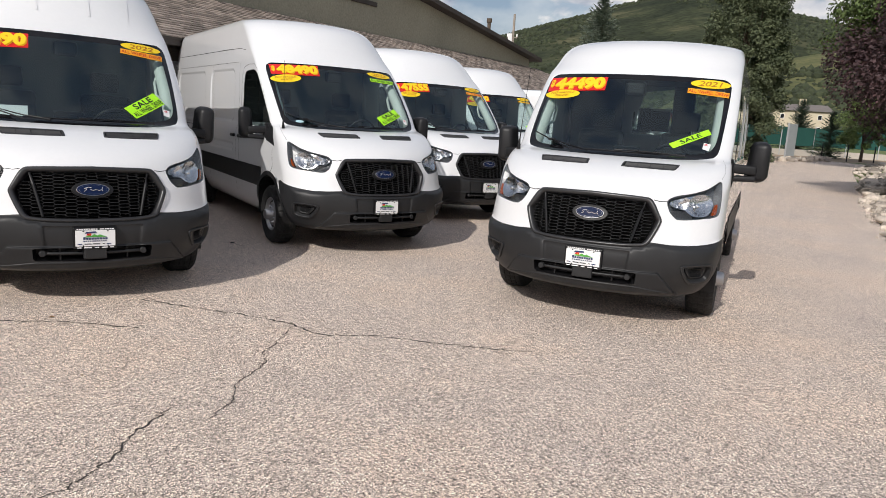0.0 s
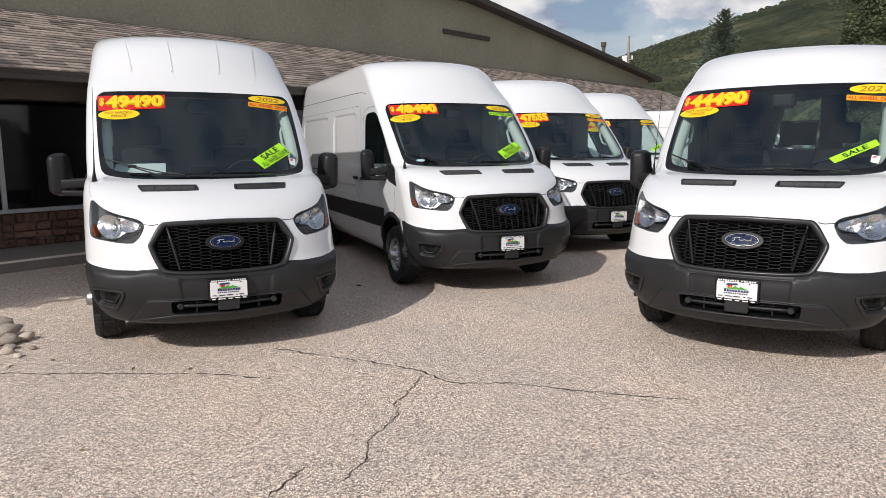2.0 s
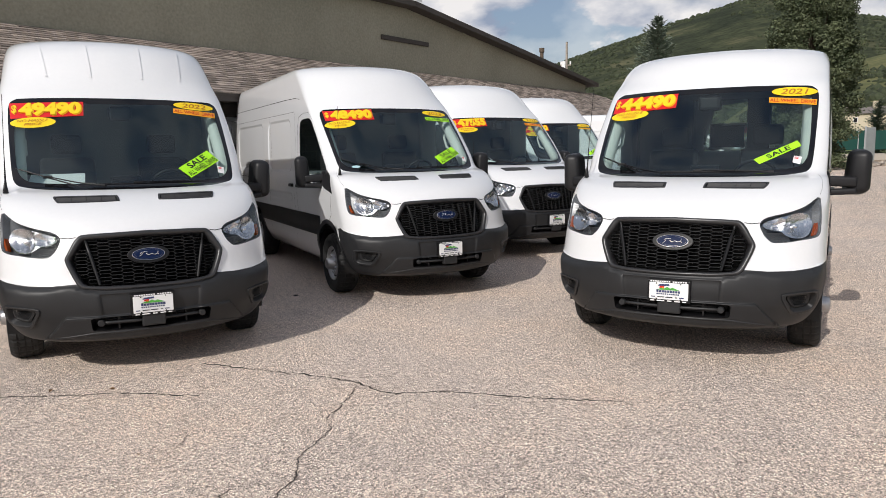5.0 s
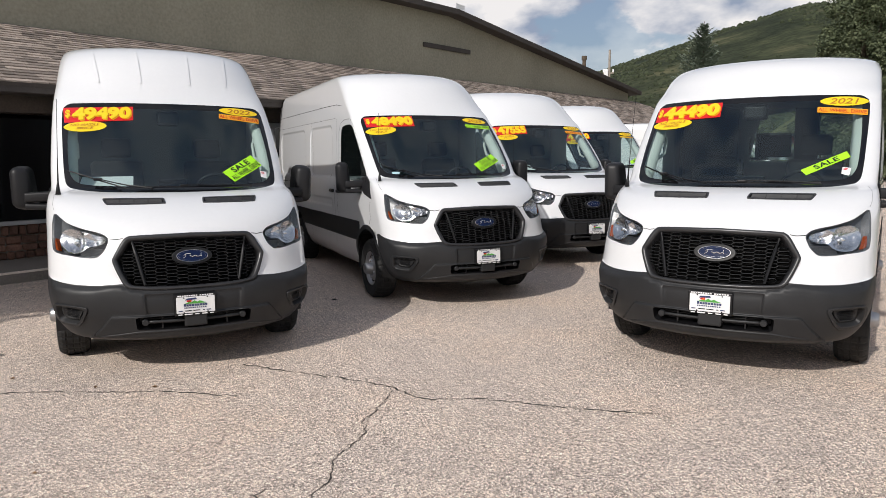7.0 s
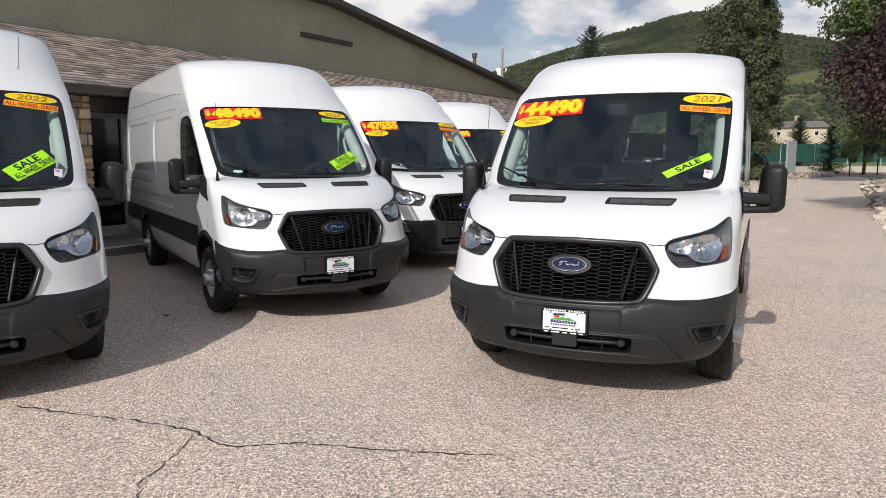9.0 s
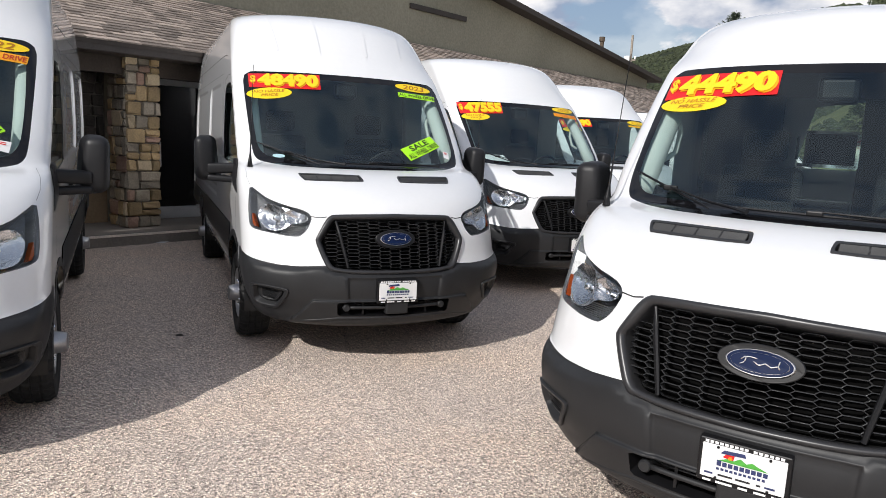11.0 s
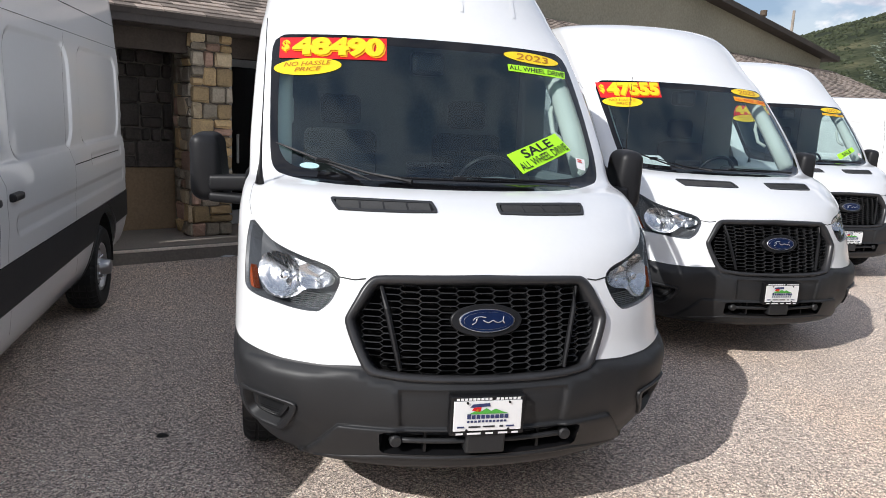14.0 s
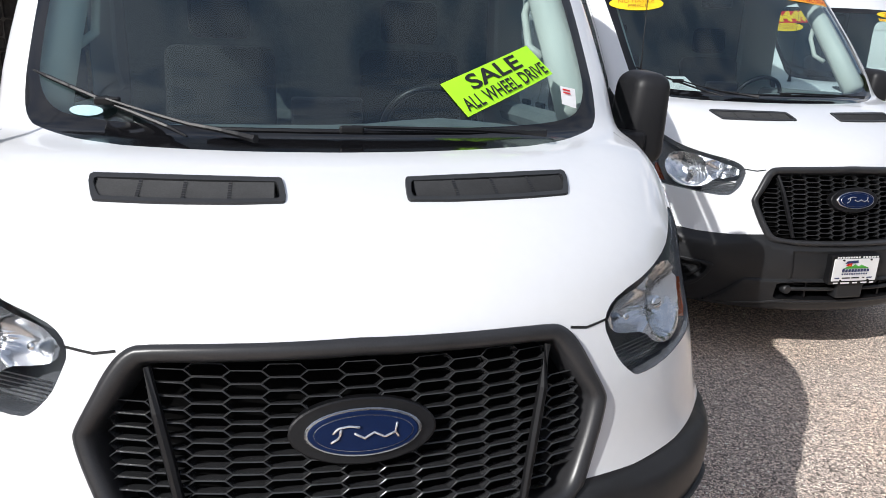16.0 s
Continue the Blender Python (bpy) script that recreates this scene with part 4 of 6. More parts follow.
def cabin_in(van, seats=True):
    """Dashboard, seats, steering wheel, bulkhead and grab handles."""
    prof = [(.90, 1.30), (.98, 1.375), (1.25, 1.395), (1.45, 1.40), (1.55, 1.36), (1.62, 1.20), (1.60, .80), (.90, .80)]
    vs, fs, xs = [], [], np.linspace(-.84, .84, 13)
    for x in xs:
        lift = .03 * math.exp(-((x - .42) / .22) ** 2)
        back = .20 * (abs(x) / .84) ** 3
        vs += [(x, y + back * (y < 1.3), z + lift * (1.3 < y < 1.58)) for y, z in prof]
    k = len(prof)
    fs = [(i * k + q, (i + 1) * k + q, (i + 1) * k + (q + 1) % k, i * k + (q + 1) % k) for i in range(12) for q in range(k)]
    d = link("dashboard", vs, fs, INTERIOR, van, "dark grey moulded dashboard")
    for x in (-.62, -.05, .62):
        part("air_vent", box_bm(x - .09, x + .09, 1.14, 1.19, 1.392, 1.402, .004), BLACK, d)
    part("centre_screen", box_bm(-.13, .13, 1.46, 1.49, 1.37, 1.50, .01), GLOSSBLACK, d)
    for x in (-.45, .45):
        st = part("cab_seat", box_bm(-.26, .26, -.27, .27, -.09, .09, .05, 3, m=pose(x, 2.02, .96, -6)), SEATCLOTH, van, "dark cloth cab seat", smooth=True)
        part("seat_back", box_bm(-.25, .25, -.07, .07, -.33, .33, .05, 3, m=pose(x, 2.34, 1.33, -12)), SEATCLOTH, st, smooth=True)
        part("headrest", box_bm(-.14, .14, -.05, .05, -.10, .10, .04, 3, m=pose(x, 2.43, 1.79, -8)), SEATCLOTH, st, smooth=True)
    ring = [(.42 + .19 * math.cos(a), 1.66 + .09 * math.sin(a) * -1, 1.37 + .165 * math.sin(a)) for a in np.linspace(0, 2 * math.pi, 30)]
    vs, fs = tube(ring, .015, 8)
    sw = link("steering_wheel", vs, fs, BLACK, van, "black steering wheel", smooth=True)
    vs, fs = tube([(.24, 1.66, 1.37), (.42, 1.655, 1.36), (.60, 1.66, 1.37)], [.014, .045, .014], 8)
    link("spoke", vs, fs, BLACK, sw, smooth=True)
    for s in (1, -1):
        vs, fs = tube([(s * .83, 1.50, 1.66), (s * .79, 1.56, 1.70), (s * .79, 1.63, 1.82), (s * .82, 1.66, 1.90)], .016, 8)
        link("grab_handle", vs, fs, LINER, van, "light grey grab handle", smooth=True)
        # inner pillar trim
        vs, fs = tube([(s * .86, 1.18, 1.47), (s * .855, 1.40, 1.70), (s * .845, 1.62, 1.93), (s * .82, 1.82, 2.12)], [.075, .07, .065, .06], 8)
        link("pillar_trim", vs, fs, LINER, van, "light grey pillar trim", smooth=True)
        vs, fs = tube([(s * .93, 1.25, 1.40), (s * .95, 2.3, 1.38)], .05, 8)
        link("door_panel_top", vs, fs, INTERIOR, van)
    part("rear_view_camera", box_bm(-.10, .10, 1.60, 1.74, 2.00, 2.14, .03), BLACK, van)


def bulkhead_in(van, window):
    y = 2.72
    if not window:
        # Added bulkhead; its dark face stands for the shaded load space.
        part("bulkhead", box_bm(-.93, .93, y, y + .03, .55, 2.55), BULK, van, "bulkhead added to keep the load space dark")
        return
    bm = bmesh.new()
    for x0, x1, z0, z1 in ((-.62, -.11, 2.030, 2.06), (-.67, -.11, 1.675, 1.71), (-.615, -.585, 1.71, 2.04), (-.135, -.10, 1.68, 2.06), (-.70, -.672, 1.75, 2.0)):
        box_bm(x0, x1, 5.88, 5.91, z0, z1, bm=bm)
    f = part("window_guard_frame", bm, CHROME, van, "bright metal frame inside the rear window")
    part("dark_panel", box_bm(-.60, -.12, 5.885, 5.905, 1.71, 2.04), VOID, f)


def wiper_on(sk, van, blade, arm):
    q = np.array(dense(blade, .06, False))
    vs, fs = tube([tuple(w) for w in sk.spot(q[:, 0], q[:, 1], .016)], [.003] + [.0065] * (len(q) - 2) + [.003], 6)
    w = link("wiper", vs, fs, BLACK, van, "black wiper blade")
    q = np.array(dense(arm, .06, False))
    vs, fs = tube([tuple(v) for v in sk.spot(q[:, 0], q[:, 1], .034)], [.012] + list(np.linspace(.008, .0045, len(q) - 1)), 6)
    link("wiper_arm", vs, fs, BLACK, w)
    mid = blade[len(blade) // 2]
    c = sk.spot(np.array([mid[0]]), np.array([mid[1]]), .024)[0]
    part("wiper_joint", box_bm(c[0] - .035, c[0] + .035, c[1] - .012, c[1] + .012, c[2] - .012, c[2] + .012, .006), BLACK, w)


def make_van(roof, window=False, rear=5.98):
    sk = Skin(roof, rear)
    van = thing("cargo_van", "white panel van with black grille and grey bumper", "van")
    build_skin(sk, van, window)
    grille_on(sk, van)
    plate_on(sk, van)
    intake_on(sk, van)
    F = lambda pts: [tuple(float(q) for q in sk.front(np.array(x), np.array(z))) for x, z in pts]
    G = lambda pts: [tuple(float(q) for q in sk.side(np.array(y), np.array(z))) for y, z in pts]
    mirror_u = lambda line: [(-u, v) for u, v in line]
    for flip in (lambda q: q, mirror_u):
        ribbon(sk, van, "bonnet_gap", flip(F([(.590, 1.088), (.53, 1.082), (.485, 1.09)])), .006, GAP)
        ribbon(sk, van, "bonnet_gap", flip(F([(.962, 1.28), (.975, 1.33), (.968, 1.385), (.935, 1.43)])), .004, GAP)
        ribbon(sk, van, "bumper_seam", flip(F([(.712, .345), (.655, .425), (.600, .492), (.575, .510), (.50, .512)])), .006, GAP)
        ribbon(sk, van, "door_gap", flip(G([(.99, 1.16), (.985, .95), (1.05, .88)])), .006, GAP)
        ribbon(sk, van, "door_gap", flip(G([(1.22, 1.60), (1.50, 1.90), (1.72, 2.10), (1.90, 2.165), (2.15, 2.17), (2.34, 2.13), (2.40, 2.0), (2.42, 1.4), (2.40, .92), (2.30, .70), (1.62, .66)])), .006, GAP)
        ribbon(sk, van, "slide_door_gap", flip(G([(2.55, 2.20), (2.56, 1.3), (2.56, .5)])), .0035, GAP)
        ribbon(sk, van, "slide_door_gap", flip(G([(3.98, 2.20), (3.98, 1.3), (3.98, .5)])), .0035, GAP)
        ribbon(sk, van, "slide_rail", flip(G([(4.0, 1.295), (rear - .38, 1.295)])), .018, GAP)
        if roof > .8:
            ribbon(sk, van, "roof_seam", flip(G([(2.35, 2.36), (2.6, 2.39), (3.2, 2.40), (rear - .13, 2.41)])), .009, GAP)
            ribbon(sk, van, "roof_seam", flip(G([(2.6, 2.21), (rear - .13, 2.21)])), .005, GAP)
        for y, z in ((2.33, 1.235), (2.68, 1.235)):
            u, v = (float(q) for q in sk.side(np.array(y), np.array(z)))
            c = sk.raw(np.array(u), np.array(v))
            sgn = 1 if flip([(1.0, 0.0)])[0][0] > 0 else -1
            part("door_handle", box_bm(sgn * c[0] - .03, sgn * c[0] + .03, y - .085, y + .085, z - .022, z + .022, .015), BLACK, van, "black door handle")
    if roof > .8:
        for x in (-.58, -.22, .22, .58):
            line = [(x * (1 + .02 * k), z) for k, z in enumerate((2.40, 2.50, 2.60, 2.68, 2.73))]
            rib = ribbon(sk, van, "roof_rib", F(line), .028, PAINT, .006)
    for s in (1, -1):
        mirror_on(van, s)
        for y in (AXLE_F, AXLE_R):
            wheel_on(van, s * .893, y)
    wiper_on(sk, van, [(-.857, 1.582), (-.63, 1.503), (-.406, 1.424)], [(-.22, 1.412), (-.40, 1.436), (-.63, 1.503)])
    wiper_on(sk, van, [(-.361, 1.440), (.04, 1.436), (.449, 1.434)], [(.62, 1.418), (.40, 1.428), (.04, 1.436)])
    base = sk.spot(np.array([-.935]), np.array([1.40]), 0)[0]
    vs, fs = tube([tuple(base), tuple(base + (0, .004, .05)), tuple(base + (.003, .01, .10)), tuple(base + (.01, .03, .3)), tuple(base + (.03, .08, .78))], [.022, .014, .007, .003, .002], 8)
    link("whip_antenna", vs, fs, BLACK, van, "thin black whip antenna", smooth=True)
    if roof > .8:
        vs, fs = tube([(.28, 2.75, 2.735), (.28, 2.755, 2.79), (.28, 2.77, 2.835)], [.02, .012, .006], 8)
        link("roof_antenna", vs, fs, BLACK, van)
    cabin_in(van)
    bulkhead_in(van, window)
    return van, sk


# ---- stickers ----
def sticker(sk, van, name, corners, back, label, texts=(), shape="box"):
    """A printed sign on the windscreen, between four corners (x, z): upper left, upper right, lower right, lower left."""
    tl, tr, br, bl = (np.array(c, float) for c in corners)
    tl, tr, br, bl = (np.array((max(min(c[0], .885), -.885), c[1])) for c in (tl, tr, br, bl))
    put = lambda a, b: (bl * (1 - a)[:, None] + br * a[:, None]) * (1 - b)[:, None] + (tl * (1 - a)[:, None] + tr * a[:, None]) * b[:, None]
    if shape == "box":
        n, m = 10, 4
        g = np.array([(i / n, j / m) for j in range(m + 1) for i in range(n + 1)])
        fs = [(j * (n + 1) + i, j * (n + 1) + i + 1, (j + 1) * (n + 1) + i + 1, (j + 1) * (n + 1) + i) for j in range(m) for i in range(n)]
    else:
        n = 40
        t = np.linspace(0, 2 * math.pi, n, endpoint=False)
        g = np.concatenate([[(0.5, 0.5)]] + [np.stack([.5 + .5 * q * np.cos(t), .5 + .5 * q * np.sin(t)], 1) for q in (.35, .7, 1)])
        fs = [(0, 1 + i, 1 + (i + 1) % n) for i in range(n)] + [(1 + r * n + i, 1 + (r + 1) * n + i, 1 + (r + 1) * n + (i + 1) % n, 1 + r * n + (i + 1) % n) for r in range(2) for i in range(n)]
    p = put(g[:, 0], g[:, 1])
    st = link(name, sk.spot(p[:, 0], p[:, 1], .004), fs, back, van, label)
    h = .0065
    for text, (x0, x1, y0, y1), ink, bold, shear in texts:
        v, f = WORDS[text, bold, shear]
        p = put(x0 + v[:, 0] * (x1 - x0), y0 + v[:, 1] * (y1 - y0))
        link("lettering", sk.spot(p[:, 0], p[:, 1], h), f, ink, st)
        h += .002
    return st


def oval_at(cx, cz, a, b, tilt=0.0):
    return [(cx - a, cz + b - a * tilt), (cx + a, cz + b + a * tilt), (cx + a, cz - b + a * tilt), (cx - a, cz - b - a * tilt)]


def dress(sk, van, price, year, price_at, drive_colour, sale_at, sale_words, hassle, year_at, drive_at):
    sticker(sk, van, "price_sticker", price_at, RED, "red price sticker with fat yellow digits",
            [("$", (.025, .10, .24, .80), ORANGE, .03, .1), (price, (.135, .990, .035, .90), ORANGE, .052, .03), ("$", (.02, .095, .28, .84), YELLOW, .03, .1)]
            + [(price, (.118 + k, .968 + k, .08, .955), YELLOW, .052, .03) for k in (0.0, .005)])
    sticker(sk, van, "slogan_sticker", oval_at(*hassle), YELLOW, "yellow oval sticker with red words", [("NO HASSLE", (.15, .85, .54, .80), OCHRE, .008, .3), ("PRICE", (.30, .70, .20, .44), OCHRE, .008, .3)], "oval")
    sticker(sk, van, "year_sticker", oval_at(*year_at), YELLOW, "yellow oval sticker with the model year", [(year, (.2, .8, .2, .8), OCHRE, .012, .2)], "oval")
    sticker(sk, van, "drive_sticker", drive_at, drive_colour, "narrow sticker naming all wheel drive", [("ALL WHEEL DRIVE", (.02, .98, .18, .82), INK if drive_colour is LIME else INKRED, .014, 0)])
    if sale_at:
        texts = [("SALE", (.22, .80, .52, .94), INK, .022, 0), ("ALL WHEEL DRIVE", (.04, .97, .08, .44), INK, .014, 0)] if sale_words == 2 else [("SALE", (.24, .78, .16, .84), INK, .022, 0)]
        sticker(sk, van, "sale_sticker", sale_at, LIME, "tilted lime green sale sticker", texts)
        sticker(sk, van, "small_label", [(.75, 1.575), (.81, 1.565), (.80, 1.505), (.745, 1.52)], WHITE, "small white and red label", [("I", (.12, .6, .78, .86), RED, 0, 0), ("I", (.12, .6, .60, .68), RED, 0, 0)])


def van_pose(x, y, yaw, z, pitch, roll):
    return pose(x, y, z, 0, 0, yaw) @ Matrix.Translation((0, 1, 0)) @ pose(0, 0, 0, pitch, roll, 0) @ Matrix.Translation((0, -1, 0))


VANS = "white vans in the dealer's row"
proto, SK = make_van(1.0)
proto.matrix_basis = van_pose(-2.753, 5.503, 34.13, -.012, .55, .49)
tagged(proto, "white high-roof panel van, price 49490, paper on its dashboard", "van", VANS)
van_a = proto
van_b, SKB = make_van(1.0, rear=6.70)
van_b.matrix_basis = van_pose(-.683, 8.175, 32.12, .002, -.25, -.03)
tagged(van_b, "long white high-roof panel van with lime sale sticker, price 48490", "van", VANS)
van_c = copy_thing(proto, van_pose(.695, 11.41, 32.72, -.012, -.2, .29))
tagged(van_c, "white high-roof panel van, price 47555, parked in the row")
van_e = copy_thing(proto, van_pose(1.851, 15.45, 27.5, -.008, .52, -.22))
tagged(van_e, "white high-roof panel van with small sale sticker, far in the row")
van_d, SKD = make_van(.69, True)
van_d.matrix_basis = van_pose(1.175, 5.797, -23.5, -.007, -.92, -.06)
tagged(van_d, "white medium-roof panel van standing apart, price 44490", "van", VANS)
van_f = copy_thing(van_d, van_pose(7.6, 23.4, 82, 0, 0, 0))
tagged(van_f, "plain white medium-roof van parked across the row's end")

dress(SK, van_a, "49490", "2022", [(-.885, 2.145), (-.303, 2.165), (-.315, 2.035), (-.88, 2.005)], ORANGE, [(.392, 1.567), (.684, 1.72), (.777, 1.625), (.491, 1.481)], 2,
      (-.718, 1.973, .18, .046, .05), (.663, 2.143, .193, .036, -.07), [(.463, 2.121), (.858, 2.082), (.85, 2.031), (.454, 2.074)])
dress(SK, van_b, "48490", "2023", [(-.853, 2.166), (-.252, 2.19), (-.265, 2.056), (-.857, 2.043)], LIME, [(.326, 1.578), (.653, 1.70), (.732, 1.613), (.403, 1.485)], 2,
      (-.703, 1.999, .185, .048, .10), (.640, 2.137, .19, .034, -.065), [(.459, 2.089), (.86, 2.072), (.842, 2.026), (.455, 2.048)])
dress(SK, van_c, "47555", "2023", [(-.885, 2.165), (-.309, 2.195), (-.339, 2.054), (-.885, 2.022)], ORANGE, None, 0,
      (-.72, 1.993, .18, .045, .05), (.65, 2.157, .195, .034, -.03), [(.45, 2.115), (.86, 2.09), (.85, 2.045), (.445, 2.07)])
dress(SK, van_e, "44490", "2022", [(-.885, 2.135), (-.33, 2.165), (-.34, 2.035), (-.885, 2.0)], YELLOW, [(.36, 1.54), (.69, 1.65), (.715, 1.60), (.39, 1.48)], 1,
      (-.72, 1.97, .18, .045, .05), (.66, 2.14, .20, .036, -.03), [(.45, 2.10), (.86, 2.08), (.85, 2.05), (.445, 2.07)])
dress(SKD, van_d, "44490", "2021", [(-.885, 2.145), (-.271, 2.165), (-.264, 2.025), (-.88, 1.995)], ORANGE, [(.456, 1.548), (.765, 1.70), (.799, 1.655), (.502, 1.508)], 1,
      (-.70, 1.972, .19, .046, .06), (.71, 2.135, .185, .042, -.02), [(.512, 2.088), (.89, 2.058), (.89, 2.007), (.514, 2.038)])
for v in (van_a, van_c):
    link("paper_sheet", [(-.80, 1.20, 1.425), (-.36, 1.10, 1.43), (-.34, 1.40, 1.53), (-.76, 1.44, 1.525)], [(0, 1, 2, 3)], PAPER, v, "white paper on the dashboard")
for v, s in ((van_b, SK),):
    sticker(s, v, "registration_label", oval_at(-.697, 1.487, .048, .014), SKYLABEL, "small pale blue oval label", (), "oval")

# ---- ground ----
ASPHALT = bpy.data.materials.new("worn_asphalt")
ASPHALT.use_nodes = True
an, al = ASPHALT.node_tree.nodes, ASPHALT.node_tree.links
ab = an["Principled BSDF"]
ab.inputs["Roughness"].default_value = 0.9
ab.inputs["Specular IOR Level"].default_value = 0.25
a_co = an.new("ShaderNodeTexCoord")


def a_noise(scale, detail=3, rough=0.5):
    n = an.new("ShaderNodeTexNoise")
    n.inputs["Scale"].default_value, n.inputs["Detail"].default_value, n.inputs["Roughness"].default_value = scale, detail, rough
    al.new(a_co.outputs["Object"], n.inputs["Vector"])
    return n


def a_ramp(src, stops):
    r = an.new("ShaderNodeValToRGB")
    e = r.color_ramp.elements
    while len(e) < len(stops):
        e.new(0.5)
    for q, (p, c) in zip(e, stops):
        q.position, q.color = p, (*c, 1)
    al.new(src, r.inputs["Fac"])
    return r


def a_mix(kind, fac, a, b):
    m = an.new("ShaderNodeMix")
    m.data_type, m.blend_type = "RGBA", kind
    if isinstance(fac, float):
        m.inputs["Factor"].default_value = fac
    else:
        al.new(fac, m.inputs["Factor"])
    al.new(a, m.inputs["A"])
    al.new(b, m.inputs["B"])
    return m.outputs["Result"]


a_vor = an.new("ShaderNodeTexVoronoi")
a_vor.inputs["Scale"].default_value = 105
al.new(a_co.outputs["Object"], a_vor.inputs["Vector"])
a_stone = a_ramp(a_vor.outputs["Color"], [(.08, (.12, .104, .093)), (.36, (.43, .370, .330)), (.62, (.65, .561, .505)), (.9, (1.0, .90, .82))])
a_grain = a_ramp(a_noise(150, 3, .6).outputs["Fac"], [(.41, (.20, .197, .194)), (.505, (1.48, 1.435, 1.38))])
a_patch = a_ramp(a_noise(.55, 4, .6).outputs["Fac"], [(.3, (.88, .88, .885)), (.5, (1.0, .985, .96)), (.72, (1.13, 1.06, .98))])
a_col = a_mix("MULTIPLY", 1.0, a_stone.outputs["Color"], a_grain.outputs["Color"])
a_col = a_mix("MULTIPLY", 1.0, a_col, a_patch.outputs["Color"])
al.new(a_col, ab.inputs["Base Color"])
a_bump = an.new("ShaderNodeBump")
a_bump.inputs["Strength"].default_value, a_bump.inputs["Distance"].default_value = 0.8, 0.006
al.new(a_vor.outputs["Distance"], a_bump.inputs["Height"])
al.new(a_bump.outputs["Normal"], ab.inputs["Normal"])

GRASS = mat("dry_grass", (.16, .19, .05), .95, 0, .2, .12, 3, 0, second=(.07, .11, .03))
DIRT = mat("bare_earth", (.34, .26, .18), .95, 0, .2, .6, 14, .01)
STUCCO = mat("olive_stucco", (.375, .345, .265), .9, 0, .10, .45, 18, .004, second=(.265, .246, .188))
FASCIA = mat("dark_trim_board", (.055, .045, .04), .7, 0, .2, 3, 40)
SOFFIT = mat("dark_timber", (.06, .045, .035), .8, 0, .25, 3, 40)
SHINGLE = mat("roof_shingle", (.285, .235, .20), .9, 0, .2, 3, 60, .004, rand=.5)
KERB = mat("kerb_concrete", (.20, .18, .16), .9, 0, .2, 3, 40, .004)
WALK = mat("walk_concrete", (.27, .24, .21), .9, 0, .12, 1.5, 40, .003)
STONE = mat("tan_ashlar", (.50, .36, .19), .85, 0, .25, 7, 50, .008, second=(.31, .23, .13), rand=.34)
STONEGREY = mat("grey_ashlar", (.36, .31, .24), .85, 0, .25, 7, 50, .008, second=(.22, .19, .15), rand=.3)
STONEPINK = mat("rosy_ashlar", (.42, .28, .21), .85, 0, .25, 7, 50, .008, second=(.28, .18, .14), rand=.3)
STONEPALE = mat("pale_ashlar", (.62, .50, .33), .85, 0, .2, 7, 50, .008, second=(.45, .36, .24), rand=.2)
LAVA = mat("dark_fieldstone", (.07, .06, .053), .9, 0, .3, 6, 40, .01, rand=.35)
BROWNSTONE = mat("brown_fieldstone", (.16, .085, .06), .9, 0, .3, 6, 40, .01, rand=.4)
MORTAR = mat("mortar", (.16, .14, .12), .95, 0, .15, 8, 60, .004)
TANBOARD = mat("tan_panel", (.27, .19, .115), .8, 0, .15, 2, 30)
ALU = mat("aluminium_frame", (.46, .47, .48), .45, .15, .08, 6, 60)
ROCK = mat("river_stone", (.56, .49, .42), .85, 0, .18, 5, 40, .006, second=(.30, .25, .20), rand=.5)
BARK = mat("bark", (.10, .075, .055), .95, 0, .3, 8, 50, .01)

gvs = [(-4000, -4000, -.012), (4000, -4000, -.012), (4000, 4000, -.012), (-4000, 4000, -.012)]
tagged(link("ground", gvs, [(0, 1, 2, 3)], GRASS), "dry green grass and scrub beyond the car park", "ground", kind="structure")
lot_edge = [(-60, -40), (14, -40), (6.6, 4), (6.6, 9.8), (9.1, 14.8), (11.2, 18.8), (15.6, 27), (21.8, 38.6), (30.5, 52), (29, 57), (19, 46.5), (12, 48), (2, 60), (-40, 60), (-60, 20)]
lot = tagged(link("car_park", [(x, y, 0) for x, y in lot_edge], [tuple(range(len(lot_edge)))], ASPHALT), "worn pale asphalt car park with exposed aggregate", "asphalt", kind="structure")
CRACK = mat("crack_dark", (.035, .03, .026), .95, 0, .3, 20, 100)
rng = random.Random(5)


def crack(points, width):
    pts = dense([tuple(p) for p in points], .035, False)
    off = [Vector((rng.uniform(-1, 1), rng.uniform(-1, 1))) * .016 for _ in pts]
    pts = [Vector(p) + o for p, o in zip(pts, off)]
    vs, fs = [], []
    for i, p in enumerate(pts):
        t = (pts[min(i + 1, len(pts) - 1)] - pts[max(i - 1, 0)]).normalized()
        n = Vector((-t.y, t.x)) * width * rng.uniform(.25, 1.2) * (1 if 0 < i < len(pts) - 1 else .1)
        vs += [(p.x + n.x, p.y + n.y, .003), (p.x - n.x, p.y - n.y, .003)]
    fs = [(2 * i, 2 * i + 1, 2 * i + 3, 2 * i + 2) for i in range(len(pts) - 1)]
    link("crack", vs, fs, CRACK, lot)


crack([(-6.2, 4.7), (-3.94, 4.84), (-3.59, 4.91), (-3.24, 4.94), (-2.73, 5.04), (-2.18, 4.99)], .0085)
crack([(-2.5, 5.75), (-2.09, 5.62), (-1.61, 5.5), (-1.15, 5.33), (-.88, 5.1), (-.46, 5.15), (.27, 5.03), (.75, 5.0)], .0085)
